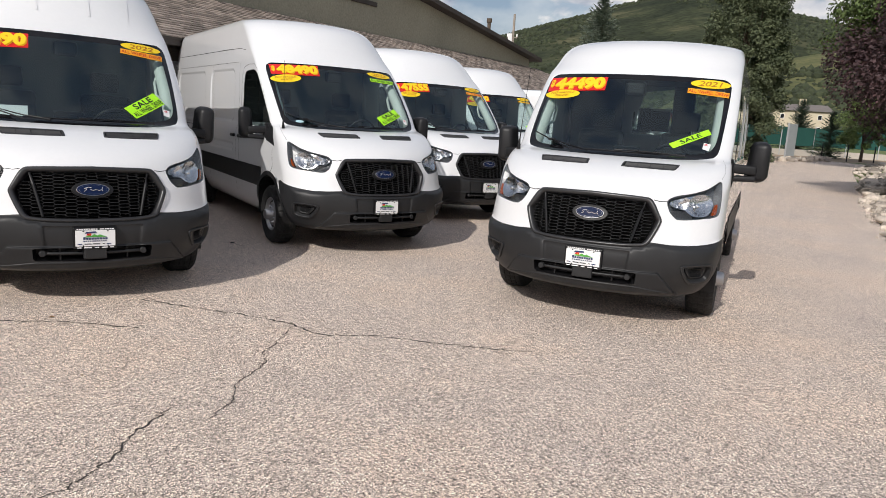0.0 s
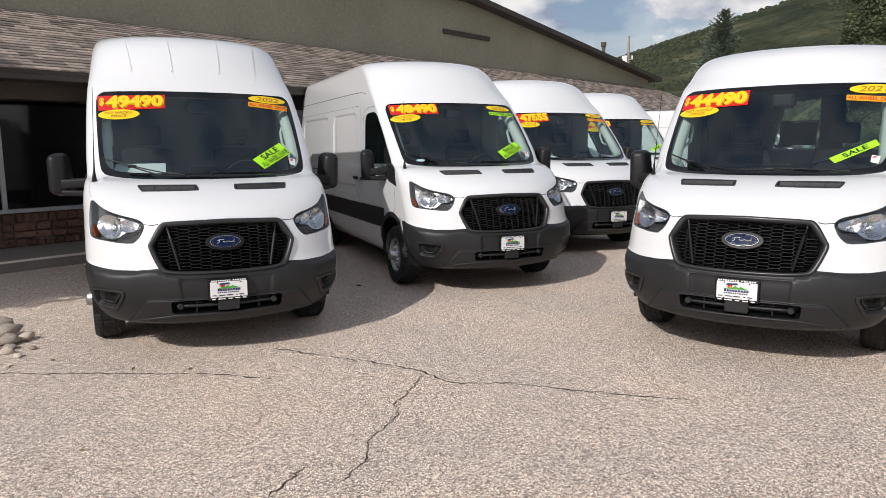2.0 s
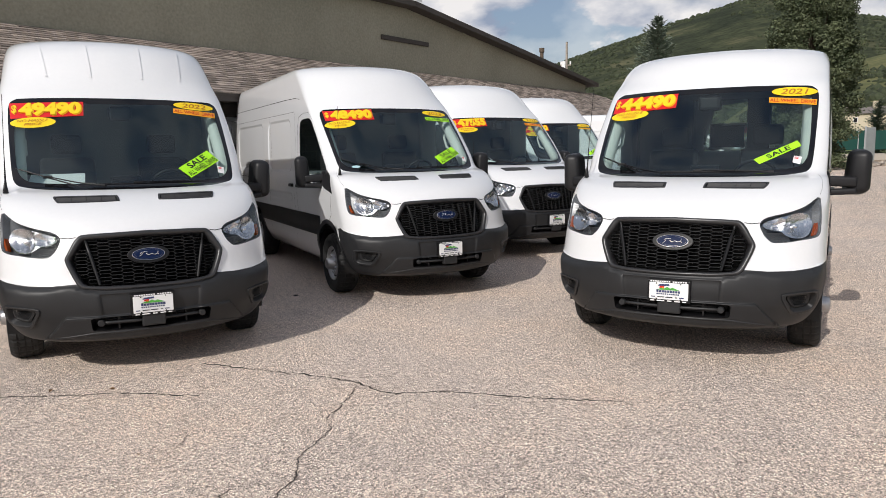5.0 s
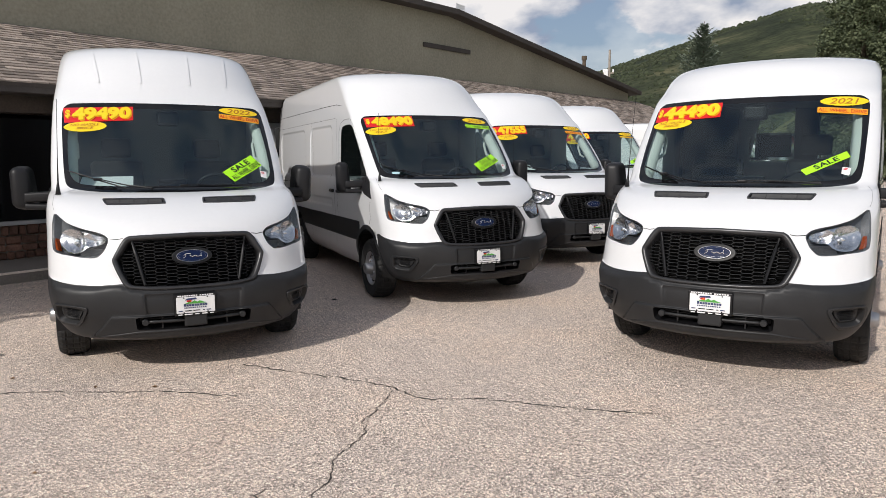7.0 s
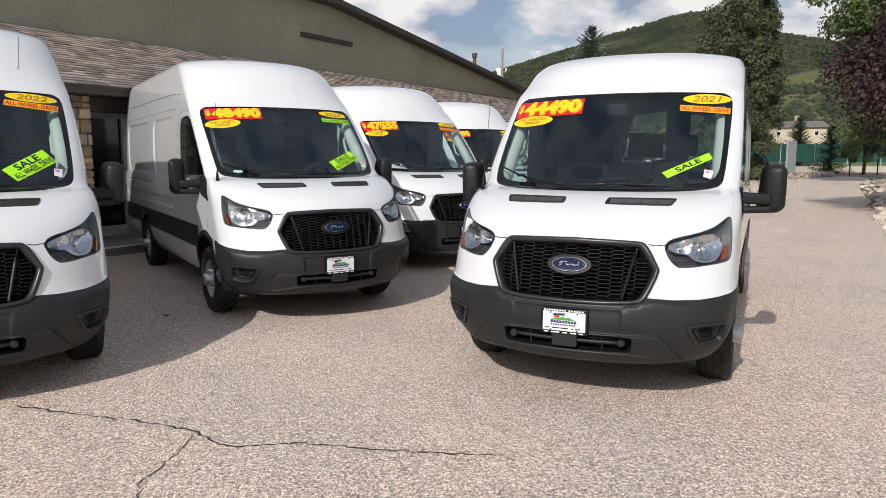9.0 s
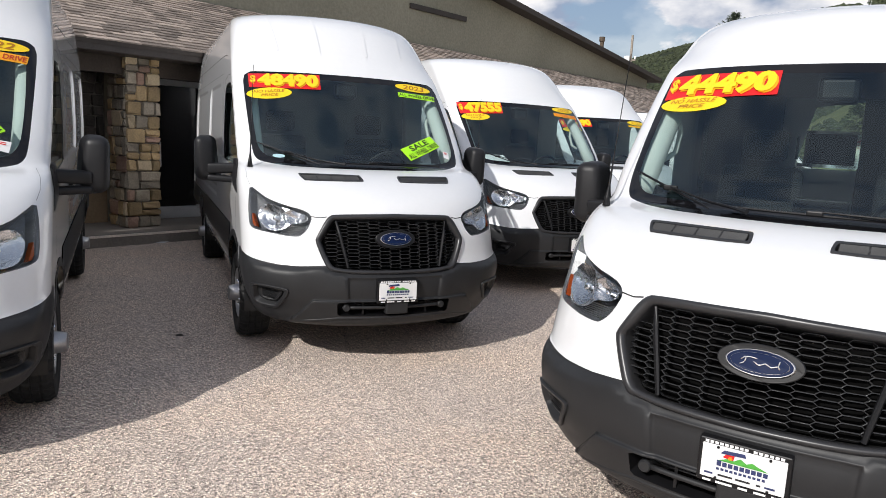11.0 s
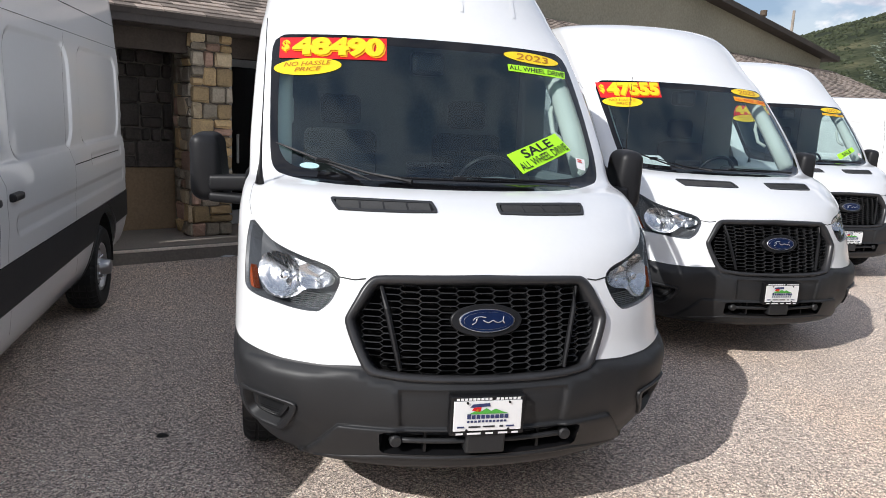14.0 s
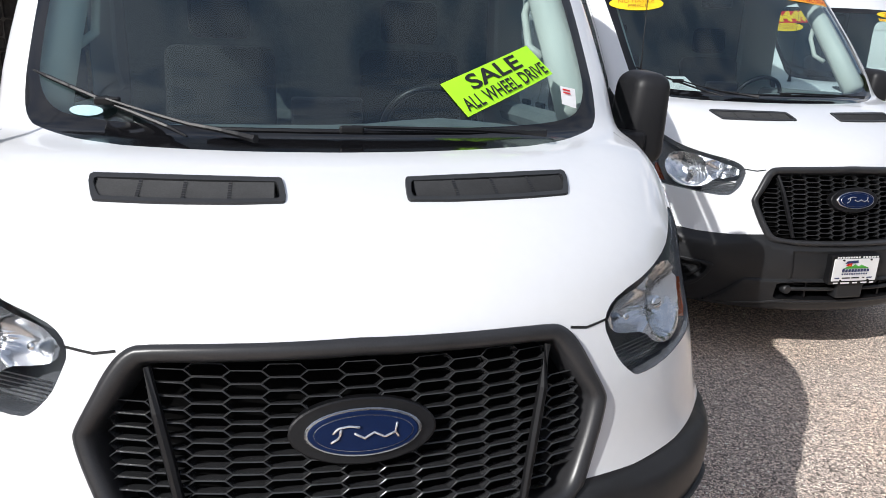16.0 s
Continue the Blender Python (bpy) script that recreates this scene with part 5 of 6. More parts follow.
crack([(-1.15, 5.33), (-1.12, 5.01), (-1.18, 4.65), (-1.11, 4.44), (-1.19, 4.08), (-1.15, 3.8), (-1.17, 3.61), (-1.22, 3.5)], .0045)
crack([(-1.40, 3.70), (-1.45, 3.59), (-1.5, 3.31), (-1.48, 3.05), (-1.56, 2.76), (-1.9, 2.3)], .0055)
crack([(-.95, 2.9), (-.8, 2.6), (-.78, 2.3)], .0026)
crack([(-2.0, 4.5), (-1.95, 4.2), (-2.05, 4.0)], .0019)
vs, fs = [], []
for i in range(14):
    a = 2 * math.pi * i / 14
    r = .026 * rng.uniform(.7, 1.2)
    vs += [(-2.53 + r * 1.3 * math.cos(a), 8.39 + r * math.sin(a), .003), (-2.53 + r * .6 * math.cos(a), 8.39 + r * .5 * math.sin(a), .014)]
link("tar_blob", vs, [(2 * i, 2 * ((i + 1) % 14), 2 * ((i + 1) % 14) + 1, 2 * i + 1) for i in range(14)] + [tuple(range(1, 28, 2))], CRACK, lot)

# ---- the building: x along its front, y into it ----
BUILD = Matrix(((.515, -.857, 0, 0), (.857, .515, 0, 0), (0, 0, 1, 0), (0, 0, 0, 1)))
LEFT, RIGHT = -14.0, 29.8


def setting(name, bm, material, label, category, smooth=False):
    bm.transform(BUILD)
    return tagged(part(name, bm, material, None, "", smooth), label, category, kind="structure")


setting("pavement", box_bm(LEFT, RIGHT, 11.02, 12.4, -.02, .15), WALK, "concrete walk along the building", "pavement")
kerb = setting("kerb", box_bm(LEFT, RIGHT, 10.88, 11.02, -.02, .155, .02), KERB, "worn concrete kerb", "kerb")
# Pale strip paints the sun's bright line along the kerb's top edge.
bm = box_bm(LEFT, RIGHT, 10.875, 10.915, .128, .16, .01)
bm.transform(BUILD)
part("kerb_edge", bm, mat("sunlit_edge_tone", (.78, .70, .62), .9, 0, .15, 2, 40, .003), kerb, "pale strip painting sunlight along the kerb's edge")
bm = bmesh.new()
pts = [(LEFT, 0), (LEFT, 5.85), (17.4, 5.85), (RIGHT, 4.33), (RIGHT, 0)]
f = [bm.verts.new((x, 14.0, z)) for x, z in pts]
g = [bm.verts.new((x, 14.3, z)) for x, z in pts]
bm.faces.new(f)
bm.faces.new(g[::-1])
for i in range(5):
    bm.faces.new((f[i], g[i], g[(i + 1) % 5], f[(i + 1) % 5]))
bmesh.ops.recalc_face_normals(bm, faces=bm.faces)
wall_gable = setting("wall_gable", bm, STUCCO, "olive stucco gable wall above the porch roof", "wall")
bm = bmesh.new()
for a, b in (((LEFT, 5.85), (17.4, 5.85)), ((17.4, 5.85), (RIGHT + .5, 4.28))):
    L = math.hypot(b[0] - a[0], b[1] - a[1])
    box_bm(0, L, 13.6, 14.6, -.02, .14, .01, bm=bm, m=Matrix.Translation((a[0], 0, a[1])) @ pose(0, 0, 0, 0, -math.degrees(math.atan2(b[1] - a[1], b[0] - a[0])), 0))
setting("roof_edge", bm, FASCIA, "dark fascia board along the roof edge", "trim")
setting("wall_bar", box_bm(16.2, 18.4, 13.94, 14.0, 4.82, 4.95, .01), FASCIA, "dark bar fixed to the stucco wall", "trim")
link("edge_cap", [tuple(BUILD @ Vector(p)) for p in ((17.2, 13.55, 5.98), (17.6, 13.55, 5.96), (17.6, 13.55, 6.1), (17.2, 13.55, 6.12))], [(0, 1, 2, 3)], WHITE, wall_gable)
setting("wall_front", box_bm(5.5, RIGHT, 12.42, 12.6, .0, 2.72), STUCCO, "shaded stucco wall under the porch", "wall")
setting("soffit", box_bm(LEFT, RIGHT, 11.15, 14.0, 2.60, 2.66), SOFFIT, "dark timber porch ceiling", "ceiling")
setting("eave_beam", box_bm(LEFT, RIGHT, 11.55, 11.75, 2.36, 2.60), SOFFIT, "dark timber beam under the eave", "beam")
setting("eave_fascia", box_bm(LEFT, RIGHT, 11.02, 11.10, 2.60, 2.74, .008), FASCIA, "dark gutter board along the eave", "trim")
setting("wall_back_block", box_bm(LEFT, RIGHT, 14.3, 34, 0, 4.25), STUCCO, "plain body of the building behind the gable", "wall")
setting("wall_left", box_bm(LEFT - .2, LEFT, 11, 14, 0, 5.85), STUCCO, "stucco end wall", "wall")
bm = bmesh.new()
slope = math.atan2(4.0 - 2.74, 14.0 - 11.0)
roof_m = Matrix.Translation((0, 10.98, 2.74)) @ pose(0, 0, 0, math.degrees(slope), 0, 0)
box_bm(LEFT, RIGHT + 1, 0, 3.28, -.06, 0, bm=bm, m=roof_m)
porch_roof = setting("porch_roof", bm, FASCIA, "long shingled porch roof", "roof")


def shingle_mesh(w):
    me = bpy.data.meshes.new("shingle")
    t0, t1, h = .020, .004, .17
    v = [(0, 0, 0), (w, 0, 0), (w, h, 0), (0, h, 0), (0, 0, t0), (w, 0, t0), (w, h, t1), (0, h, t1)]
    me.from_pydata(v, [], [(0, 1, 5, 4), (4, 5, 6, 7), (1, 2, 6, 5), (3, 0, 4, 7)])
    me.materials.append(SHINGLE)
    return me


sh_meshes = [shingle_mesh(w) for w in (.17, .22, .28, .33)]
sh_w = (.17, .22, .28, .33)
sv, sf, near = [], [], 0
SHINGLES = []
for r in range(23):
    x = LEFT + rng.uniform(0, .2)
    while x < RIGHT + .8:
        k = rng.randrange(4)
        lift = rng.choice((0, 0, .004))
        m = BUILD @ roof_m @ Matrix.Translation((x, r * .14 - .02, .003 + lift))
        if 8.2 < x < 12.5 and near < 295 and r < 16:
            SHINGLES.append((sh_meshes[k], m))
            near += 1
        else:
            me, q = sh_meshes[k], len(sv)
            sv += [tuple(m @ v.co) for v in me.vertices]
            sf += [tuple(q + i for i in p.vertices) for p in me.polygons]
        x += sh_w[k] + .004
tagged(link("shingles", sv, sf, SHINGLE, porch_roof), "weathered brown asphalt shingles", kind="stuff")


def stone_bm(w, h, d, seed):
    r = random.Random(seed)
    bm = box_bm(0, w, 0, d, 0, h, min(.018, w * .2, h * .2), 1)
    for v in bm.verts:
        if v.co.y < d * .5:
            v.co.x += r.uniform(-.009, .009)
            v.co.z += r.uniform(-.009, .009)
            v.co.y += r.uniform(-.02, .016)
    return bm


def stone_face(x0, x1, z0, z1, y, parent, material, turn, seed, lo=.13, hi=.29):
    """Squared stones of uneven size laid in a wall face; turn: from the face's own x, depth, z to the building."""
    r = random.Random(seed)
    z = z0
    while z < z1 - .04:
        h = min(r.uniform(lo, hi), z1 - z)
        if z1 - z - h < .06:
            h = z1 - z
        x = x0
        while x < x1 - .03:
            w = min(r.uniform(h * .65, h * 1.35), x1 - x)
            if x1 - x - w < .08:
                w = x1 - x
            parts = [(z, h)] if h < .2 or r.random() < .5 else [(z, h * .45), (z + h * .45, h * .55)]
            for zz, hh in parts:
                bm = stone_bm(w - .014, hh - .014, .06, r.random())
                bm.transform(BUILD @ turn @ Matrix.Translation((x + .007, y - .045 + r.uniform(-.012, .012), zz + .007)))
                part("stone", bm, material if material in (LAVA, BROWNSTONE) else r.choice((STONE, STONE, STONE, STONEGREY, STONEGREY, STONEPINK, STONEPALE)), parent)
            x += w
        z += h


pillar = thing("stone_pillar", "square porch pillar of tan ashlar stone", "pillar", kind="structure")
bm = box_bm(7.88, 8.34, 11.52, 12.02, .15, 2.62)
bm.transform(BUILD)
part("pillar_core", bm, MORTAR, pillar)
stone_face(7.85, 8.37, .15, 2.62, 11.52, pillar, STONE, Matrix(), 3)
side = pose(7.88, 0, 0, 0, 0, -90)
stone_face(-12.05, -11.50, .15, 2.62, 0.0, pillar, STONE, side @ pose(0, 0, 0), 8)
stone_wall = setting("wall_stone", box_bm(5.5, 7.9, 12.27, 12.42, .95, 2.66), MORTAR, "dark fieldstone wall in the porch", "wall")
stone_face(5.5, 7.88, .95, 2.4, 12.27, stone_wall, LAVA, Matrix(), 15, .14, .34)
setting("tan_panel", box_bm(5.5, 7.9, 12.24, 12.42, .15, .95, .006), TANBOARD, "tan boarded panel under the stone wall", "panel")
o = box_bm(7.05, 7.12, 12.225, 12.24, .52, .62, .004)
o.transform(BUILD)
tagged(part("wall_outlet", o, WHITE), "small white outlet plate on the wall", "outlet")

door = thing("door_1", "aluminium framed double glass entrance door", "door", kind="structure")
for nm, a, b, c, d2, mm in (("frame_left", 8.62, 8.70, .15, 2.4, ALU), ("frame_mid", 9.48, 9.58, .15, 2.4, ALU), ("frame_right", 10.38, 10.46, .15, 2.4, ALU), ("frame_top", 8.62, 10.46, 2.30, 2.42, ALU), ("kick_rail", 8.70, 10.38, .15, .34, ALU)):
    bm = box_bm(a, b, 12.30, 12.42, c, d2, .006)
    bm.transform(BUILD)
    part(nm, bm, mm, door)
for a, b in ((8.70, 9.48), (9.58, 10.38)):
    bm = box_bm(a, b, 12.36, 12.37, .34, 2.30)
    bm.transform(BUILD)
    part("pane", bm, GLOSSBLACK, door, "dark reflecting glass")
    bm = box_bm(a + .06, a + .09, 12.26, 12.30, 1.0, 1.4, .01)
    bm.transform(BUILD)
    part("pull_handle", bm, ALU, door)

low_wall = setting("wall_window", box_bm(LEFT, 5.5, 12.36, 12.5, .15, .70), MORTAR, "low wall of brown stone under the shop window", "wall")
stone_face(-.5, 5.48, .15, .68, 12.36, low_wall, BROWNSTONE, Matrix(), 31, .12, .26)
setting("wall_window_head", box_bm(LEFT, 5.5, 12.34, 12.5, 2.38, 2.66), SOFFIT, "dark wall above the shop window", "wall")
win = thing("window_1", "long dark shop window in thin metal frames", "window", kind="structure")
for x in (-6, -3.5, -1.0, 1.5, 4.0, 5.4):
    bm = box_bm(x, x + .07, 12.36, 12.46, .70, 2.38, .006)
    bm.transform(BUILD)
    part("window_frame", bm, ALU, win)
bm = box_bm(LEFT, 5.5, 12.28, 12.42, .68, .74, .008)
bm.transform(BUILD)
part("window_sill", bm, ALU, win)
bm = box_bm(LEFT, 5.5, 12.40, 12.41, .74, 2.38)
bm.transform(BUILD)
part("pane", bm, GLOSSBLACK, win, "black reflecting glass")
bm = bmesh.new()
for i in range(5):
    box_bm(2.35 + i * .24, 2.35 + i * .24 + .12, 11.2, 12.2, .26, .28, bm=bm)
for i in range(3):
    box_bm(2.35, 3.45, 11.2 + i * .45, 11.3 + i * .45, .155, .26, bm=bm)
bm.transform(BUILD)
tagged(part("timber_pallet", bm, mat("pallet_wood", (.24, .17, .11), .9, 0, .25, 4, 60)), "weathered timber pallet on the walk", "pallet")


# ---- stones ----
def rock_mesh(seed, name="stone", fine=2):
    bm = bmesh.new()
    bmesh.ops.create_icosphere(bm, subdivisions=fine, radius=1)
    for v in bm.verts:
        n = noise.noise(v.co * 1.1 + Vector((seed * 7.1, 0, 0))) * .42 + noise.noise(v.co * 2.6 + Vector((0, seed * 3.3, 0))) * .20
        v.co *= 1 + n
        v.co.z *= .62
    me = bpy.data.meshes.new(name)
    bm.to_mesh(me)
    bm.free()
    me.polygons.foreach_set("use_smooth", [fine > 1] * len(me.polygons))
    me.materials.append(ROCK)
    return me


rocks = [rock_mesh(i) for i in range(7)]
small_rocks = [rock_mesh(i, "stone", 1) for i in range(10, 15)]


def lay_rock(x, y, r, z=0.0):
    ob = new("river_stone", rng.choice(rocks))
    ob.matrix_basis = pose(x, y, z + r * .42, rng.uniform(-12, 12), rng.uniform(-12, 12), rng.uniform(0, 360)) @ Matrix.Diagonal((r * rng.uniform(.8, 1.3), r, r * rng.uniform(.7, 1.0), 1))
    return tagged(ob, "rounded pale river stone at the asphalt's edge", "stone", "border stones")


for x, y, r in ((-4.82, 5.52, .11), (-5.02, 5.72, .14), (-5.25, 5.5, .17), (-4.9, 5.28, .10), (-5.15, 5.25, .14), (-4.62, 5.28, .06), (-4.7, 5.4, .05), (-4.5, 5.42, .04), (-5.4, 5.75, .16), (-5.55, 5.4, .18), (-4.78, 5.68, .07), (-5.3, 6.0, .11), (-5.6, 5.95, .15), (-4.45, 5.2, .035)):
    lay_rock(x, y, r)
vs = [(-5.95, 5.62, .012)]
for i in range(36):
    a = 2 * math.pi * i / 36
    q = rng.uniform(.86, 1.1)
    vs.append((-5.95 + .95 * q * math.cos(a), 5.62 + .62 * q * math.sin(a), .004))
tagged(link("mulch_bed", vs, [(0, 1 + i, 1 + (i + 1) % 36) for i in range(36)], mat("brown_mulch", (.20, .12, .065), .95, 0, .4, 14, 70, .02, second=(.07, .045, .03))), "brown leaf litter under the stone pile", "ground", kind="structure")
LEAFLITTER = mat("dry_leaf", (.22, .13, .06), .8, 0, .3, 30, 90)
for x, y, r in ((-3.32, 5.04, .03), (-2.89, 5.10, .024), (-2.74, 3.66, .02), (-2.11, 4.02, .014), (-4.3, 4.95, .03), (-4.1, 5.15, .025), (-4.45, 4.8, .022), (-4.6, 5.05, .03), (-6.1, 11.2, .02), (-5.4, 11.9, .02), (-4.4, 12.4, .025), (-3.9, 11.2, .016)):
    a = rng.uniform(0, 6.3)
    c, s2 = math.cos(a) * r, math.sin(a) * r
    vs = [(x - c, y - s2, .006), (x + s2 * .5, y - c * .5, .016), (x + c, y + s2, .010), (x - s2 * .5, y + c * .5, .018), (x, y, .005)]
    tagged(link("dry_leaf", vs, [(0, 1, 4), (1, 2, 4), (2, 3, 4), (3, 0, 4)], LEAFLITTER), "small curled brown leaf on the asphalt", "leaf", "fallen leaves")
vs = [(-5.26, 12.42, .006), (-5.10, 12.44, .012), (-5.09, 12.55, .02), (-5.24, 12.53, .008), (-5.17, 12.48, .022)]
tagged(link("paper_scrap", vs, [(0, 1, 4), (1, 2, 4), (2, 3, 4), (3, 0, 4)], PAPER), "crumpled white paper scrap near the kerb", "litter")
border = [(6.5, 8.0), (6.6, 9.8), (9.2, 14.8), (11.3, 18.8), (15.8, 27), (22.0, 38.4), (30.5, 51.5)]
for i in range(len(border) - 1):
    a, b = Vector(border[i]), Vector(border[i + 1])
    for _ in range(int((b - a).length / (.16 if i < 3 else .45))):
        p = a.lerp(b, rng.random())
        d = abs(rng.gauss(0, .6))
        lay_rock(p.x + d, p.y + rng.uniform(-.4, .4), rng.uniform(.06, .17) * (1 if i < 3 else 1.5), min(.25, d * .12))
vs, fs = [], []
for _ in range(1500):
    i = rng.choice((0, 1, 1, 2, 2, 2, 3, 3, 4, 5, 6))
    if i < 6:
        p = Vector(border[i]).lerp(Vector(border[i + 1]), rng.random())
        d = rng.uniform(-.1, 1.9)
        c, size = Vector((p.x + d, p.y + rng.uniform(-.5, .5), .02 + .13 * max(0, d))), rng.uniform(.03, .10) * (1 if i < 3 else 1.7)
    else:
        q = rng.random()
        c, size = Vector((13 + 17 * q + rng.uniform(-.6, .6), 48.5 - 2.0 * math.sin(q * 3.1) + 8.5 * q * q + rng.uniform(-.8, .8), .1)), rng.uniform(.1, .3)
    me, k = rng.choice(small_rocks), len(vs)
    m = pose(c.x, c.y, c.z, rng.uniform(0, 360), rng.uniform(0, 360), 0) @ Matrix.Diagonal((size, size * rng.uniform(.7, 1.2), size, 1))
    vs += [tuple(m @ v.co) for v in me.vertices]
    fs += [tuple(k + w for w in f.vertices) for f in me.polygons]
tagged(link("rubble", vs, fs, ROCK), "small pale rubble stones heaped along the asphalt's edge", "stones", kind="stuff")
for _ in range(40):
    q = rng.random()
    lay_rock(13 + 16 * q + rng.uniform(-.6, .6), 48.5 - 2.0 * math.sin(q * 3.1) + 8.5 * q * q + rng.uniform(-.8, .8), rng.uniform(.15, .32))


# ---- trees ----
def leaf_mat(name, a, b, rough=.6):
    m = mat(name, b, rough, 0, .2, 1.2, 9, 0, second=a, rand=.28)
    m.node_tree.nodes["Principled BSDF"].inputs["Specular IOR Level"].default_value = .3
    return m


def add_leaf(vs, fs, p, n, size, r, long=1.6):
    t = n.cross(Vector((r.uniform(-1, 1), r.uniform(-1, 1), r.uniform(-1, 1)))).normalized()
    s = n.cross(t)
    k = len(vs)
    a, b = t * size * long * .5, s * size * .5
    vs += [tuple(p - a), tuple(p + b + n * size * .12), tuple(p + a), tuple(p - b + n * size * .12)]
    fs.append((k, k + 1, k + 2, k + 3))


def broadleaf(name, x, y, height, radius, low, leaves, size, material, label, seed, squash=1.0, clumps_n=64, puff=(.16, .34), taper=0.0):
    r = random.Random(seed)
    tree = thing(name, label, "tree", pose(x, y, 0))
    vs, fs = tube([(0, 0, -.1), (.05, 0, height * .2), (-.04, .08, height * .45), (.05, .05, height * .8)], [radius * .07, radius * .055, radius * .04, .02], 10)
    link("trunk", vs, fs, BARK, tree, smooth=True)
    clumps = []
    for i in range(clumps_n):
        a = r.uniform(0, 2 * math.pi)
        h = low + (height - low) * (r.random() ** .8)
        q = (h - low) / (height - low)
        rad = radius * math.sqrt(max(.06, 1 - (2 * q - .85) ** 2 / 1.6)) * r.uniform(.45, 1.0) * (1 - taper * q * q)
        c = Vector((rad * math.cos(a), rad * math.sin(a) * squash, h))
        clumps.append((c, radius * r.uniform(*puff)))
        if i < 12:
            v2, f2 = tube([(0, 0, height * .18 + h * .25), tuple(c * .5 + Vector((0, 0, h * .2))), tuple(c)], [radius * .03, radius * .018, .01], 6)
            link("limb", v2, f2, BARK, tree, smooth=True)
    vs, fs = [], []
    for _ in range(leaves):
        c, rr = r.choice(clumps)
        d = Vector((r.gauss(0, 1), r.gauss(0, 1), r.gauss(0, .8))).normalized() * rr * (r.random() ** .4) * 1.15
        n = (d.normalized() + Vector((r.uniform(-1, 1), r.uniform(-1, 1), r.uniform(0, 1.4)))).normalized()
        add_leaf(vs, fs, c + d, n, size * r.uniform(.6, 1.3), r)
    link("crown", vs, fs, material, tree)
    return tree


def conifer(x, y, height, radius, count, material, label, seed, gap=.8):
    """Whorls of boughs, each set with needle sprays; gap < 1 leaves bare tips between the boughs."""
    r = random.Random(seed)
    tree = thing("spruce_tree", label, "tree", pose(x, y, 0))
    vs, fs = tube([(0, 0, -.1), (0, 0, height * .5), (0, 0, height)], [radius * .05, radius * .03, .012], 8)
    link("trunk", vs, fs, BARK, tree, smooth=True)
    vs, fs = [], []
    for i in range(count):
        q = (i + r.random()) / count
        h = height * (.03 + .95 * q)
        L = (radius * (1 - q) ** .8 + .10) * r.choice((1.12, 1.0, .85, .7)) * r.uniform(.85, 1.05)
        a = r.uniform(0, 2 * math.pi)
        d, side = Vector((math.cos(a), math.sin(a), 0)), Vector((-math.sin(a), math.cos(a), 0))
        rise = -.25 + .75 * q
        n = max(5, int(L * 16 * gap))
        for k in range(n):
            t = (k + r.random()) / n
            w = .22 * L * (1.05 - t) * (t + .25) + .03
            o = r.uniform(-w, w)
            p = Vector((0, 0, h)) + d * (L * t - .3 * abs(o)) + side * o + Vector((0, 0, rise * L * t + .22 * L * t * t - .15 * abs(o) + r.uniform(-.04, .04) * L))
            ax = (d + side * (1.2 if o > 0 else -1.2) * r.random() + Vector((0, 0, rise * .6 + r.uniform(-.2, .3)))).normalized()
            nn = ax.cross(Vector((r.uniform(-1, 1), r.uniform(-1, 1), r.uniform(-.3, .3)))).normalized()
            s2, k2, ln = ax.cross(nn), len(vs), .011 * height + .09
            vs += [tuple(p - ax * ln * .5), tuple(p + s2 * ln * .16), tuple(p + ax * ln), tuple(p - s2 * ln * .16)]
            fs.append((k2, k2 + 1, k2 + 2, k2 + 3))
    link("crown", vs, fs, material, tree)
    return tree


FIRGREY = leaf_mat("grey_needles", (.085, .115, .085), (.27, .31, .24))
FIR = leaf_mat("spruce_needles", (.016, .032, .018), (.055, .08, .05))
GREENLEAF = leaf_mat("green_leaves", (.045, .075, .022), (.13, .175, .055))
DARKLEAF = leaf_mat("deep_green_leaves", (.036, .052, .026), (.135, .155, .08))
PLUM = leaf_mat("plum_leaves", (.022, .014, .015), (.085, .046, .048))
# Tree out of view, added to cast the leafy shade on the left ground.
broadleaf("shade_tree", -11.0, 1.4, 7.6, 2.8, 2.2, 30000, .15, GREENLEAF, "unseen leafy tree added to shade the ground at the left", 21)
conifer(11.2, 56.7, 11.4, 4.2, 420, FIRGREY, "slim grey-green spruce behind the vans", 1, 3.0)
broadleaf("cottonwood_tree", 18.25, 46.3, 14.2, 2.8, .3, 140000, .095, DARKLEAF, "tall dense dark green tree behind the van", 2, 1.0, 420, (.09, .24), .5)
broadleaf("plum_tree", 14.9, 19.9, 6.0, 4.2, 2.1, 90000, .07, PLUM, "purple-leaved plum tree overhanging the stones", 3, 1.0, 260, (.09, .24))
broadleaf("green_tree", 25.8, 39.4, 15.5, 6.0, 6.2, 80000, .14, GREENLEAF, "green broadleaf tree above the plum tree", 4, 1.0, 240, (.09, .22))
broadleaf("young_tree", 33.8, 59.0, 5.0, 2.1, 1.2, 20000, .09, leaf_mat("fresh_leaves", (.07, .11, .03), (.19, .24, .08)), "young green tree with a slim trunk by the fence", 6, 1.0, 80, (.14, .3))
conifer(32.9, 62.5, 4.1, 1.7, 240, FIR, "small dark spruce by the fence", 7, 3.0)
conifer(40.5, 84, 6.0, 2.2, 200, FIR, "dark spruce before the house", 8, 3.0)
conifer(43.5, 90, 6.5, 2.2, 200, FIR, "dark spruce before the house", 9, 3.0)
conifer(38.0, 88, 6.5, 2.0, 200, FIR, "dark spruce before the house", 10, 3.0)
conifer(24.0, 62, 8.0, 2.4, 160, FIR, "dark spruce beyond the drive", 12, 2.4)

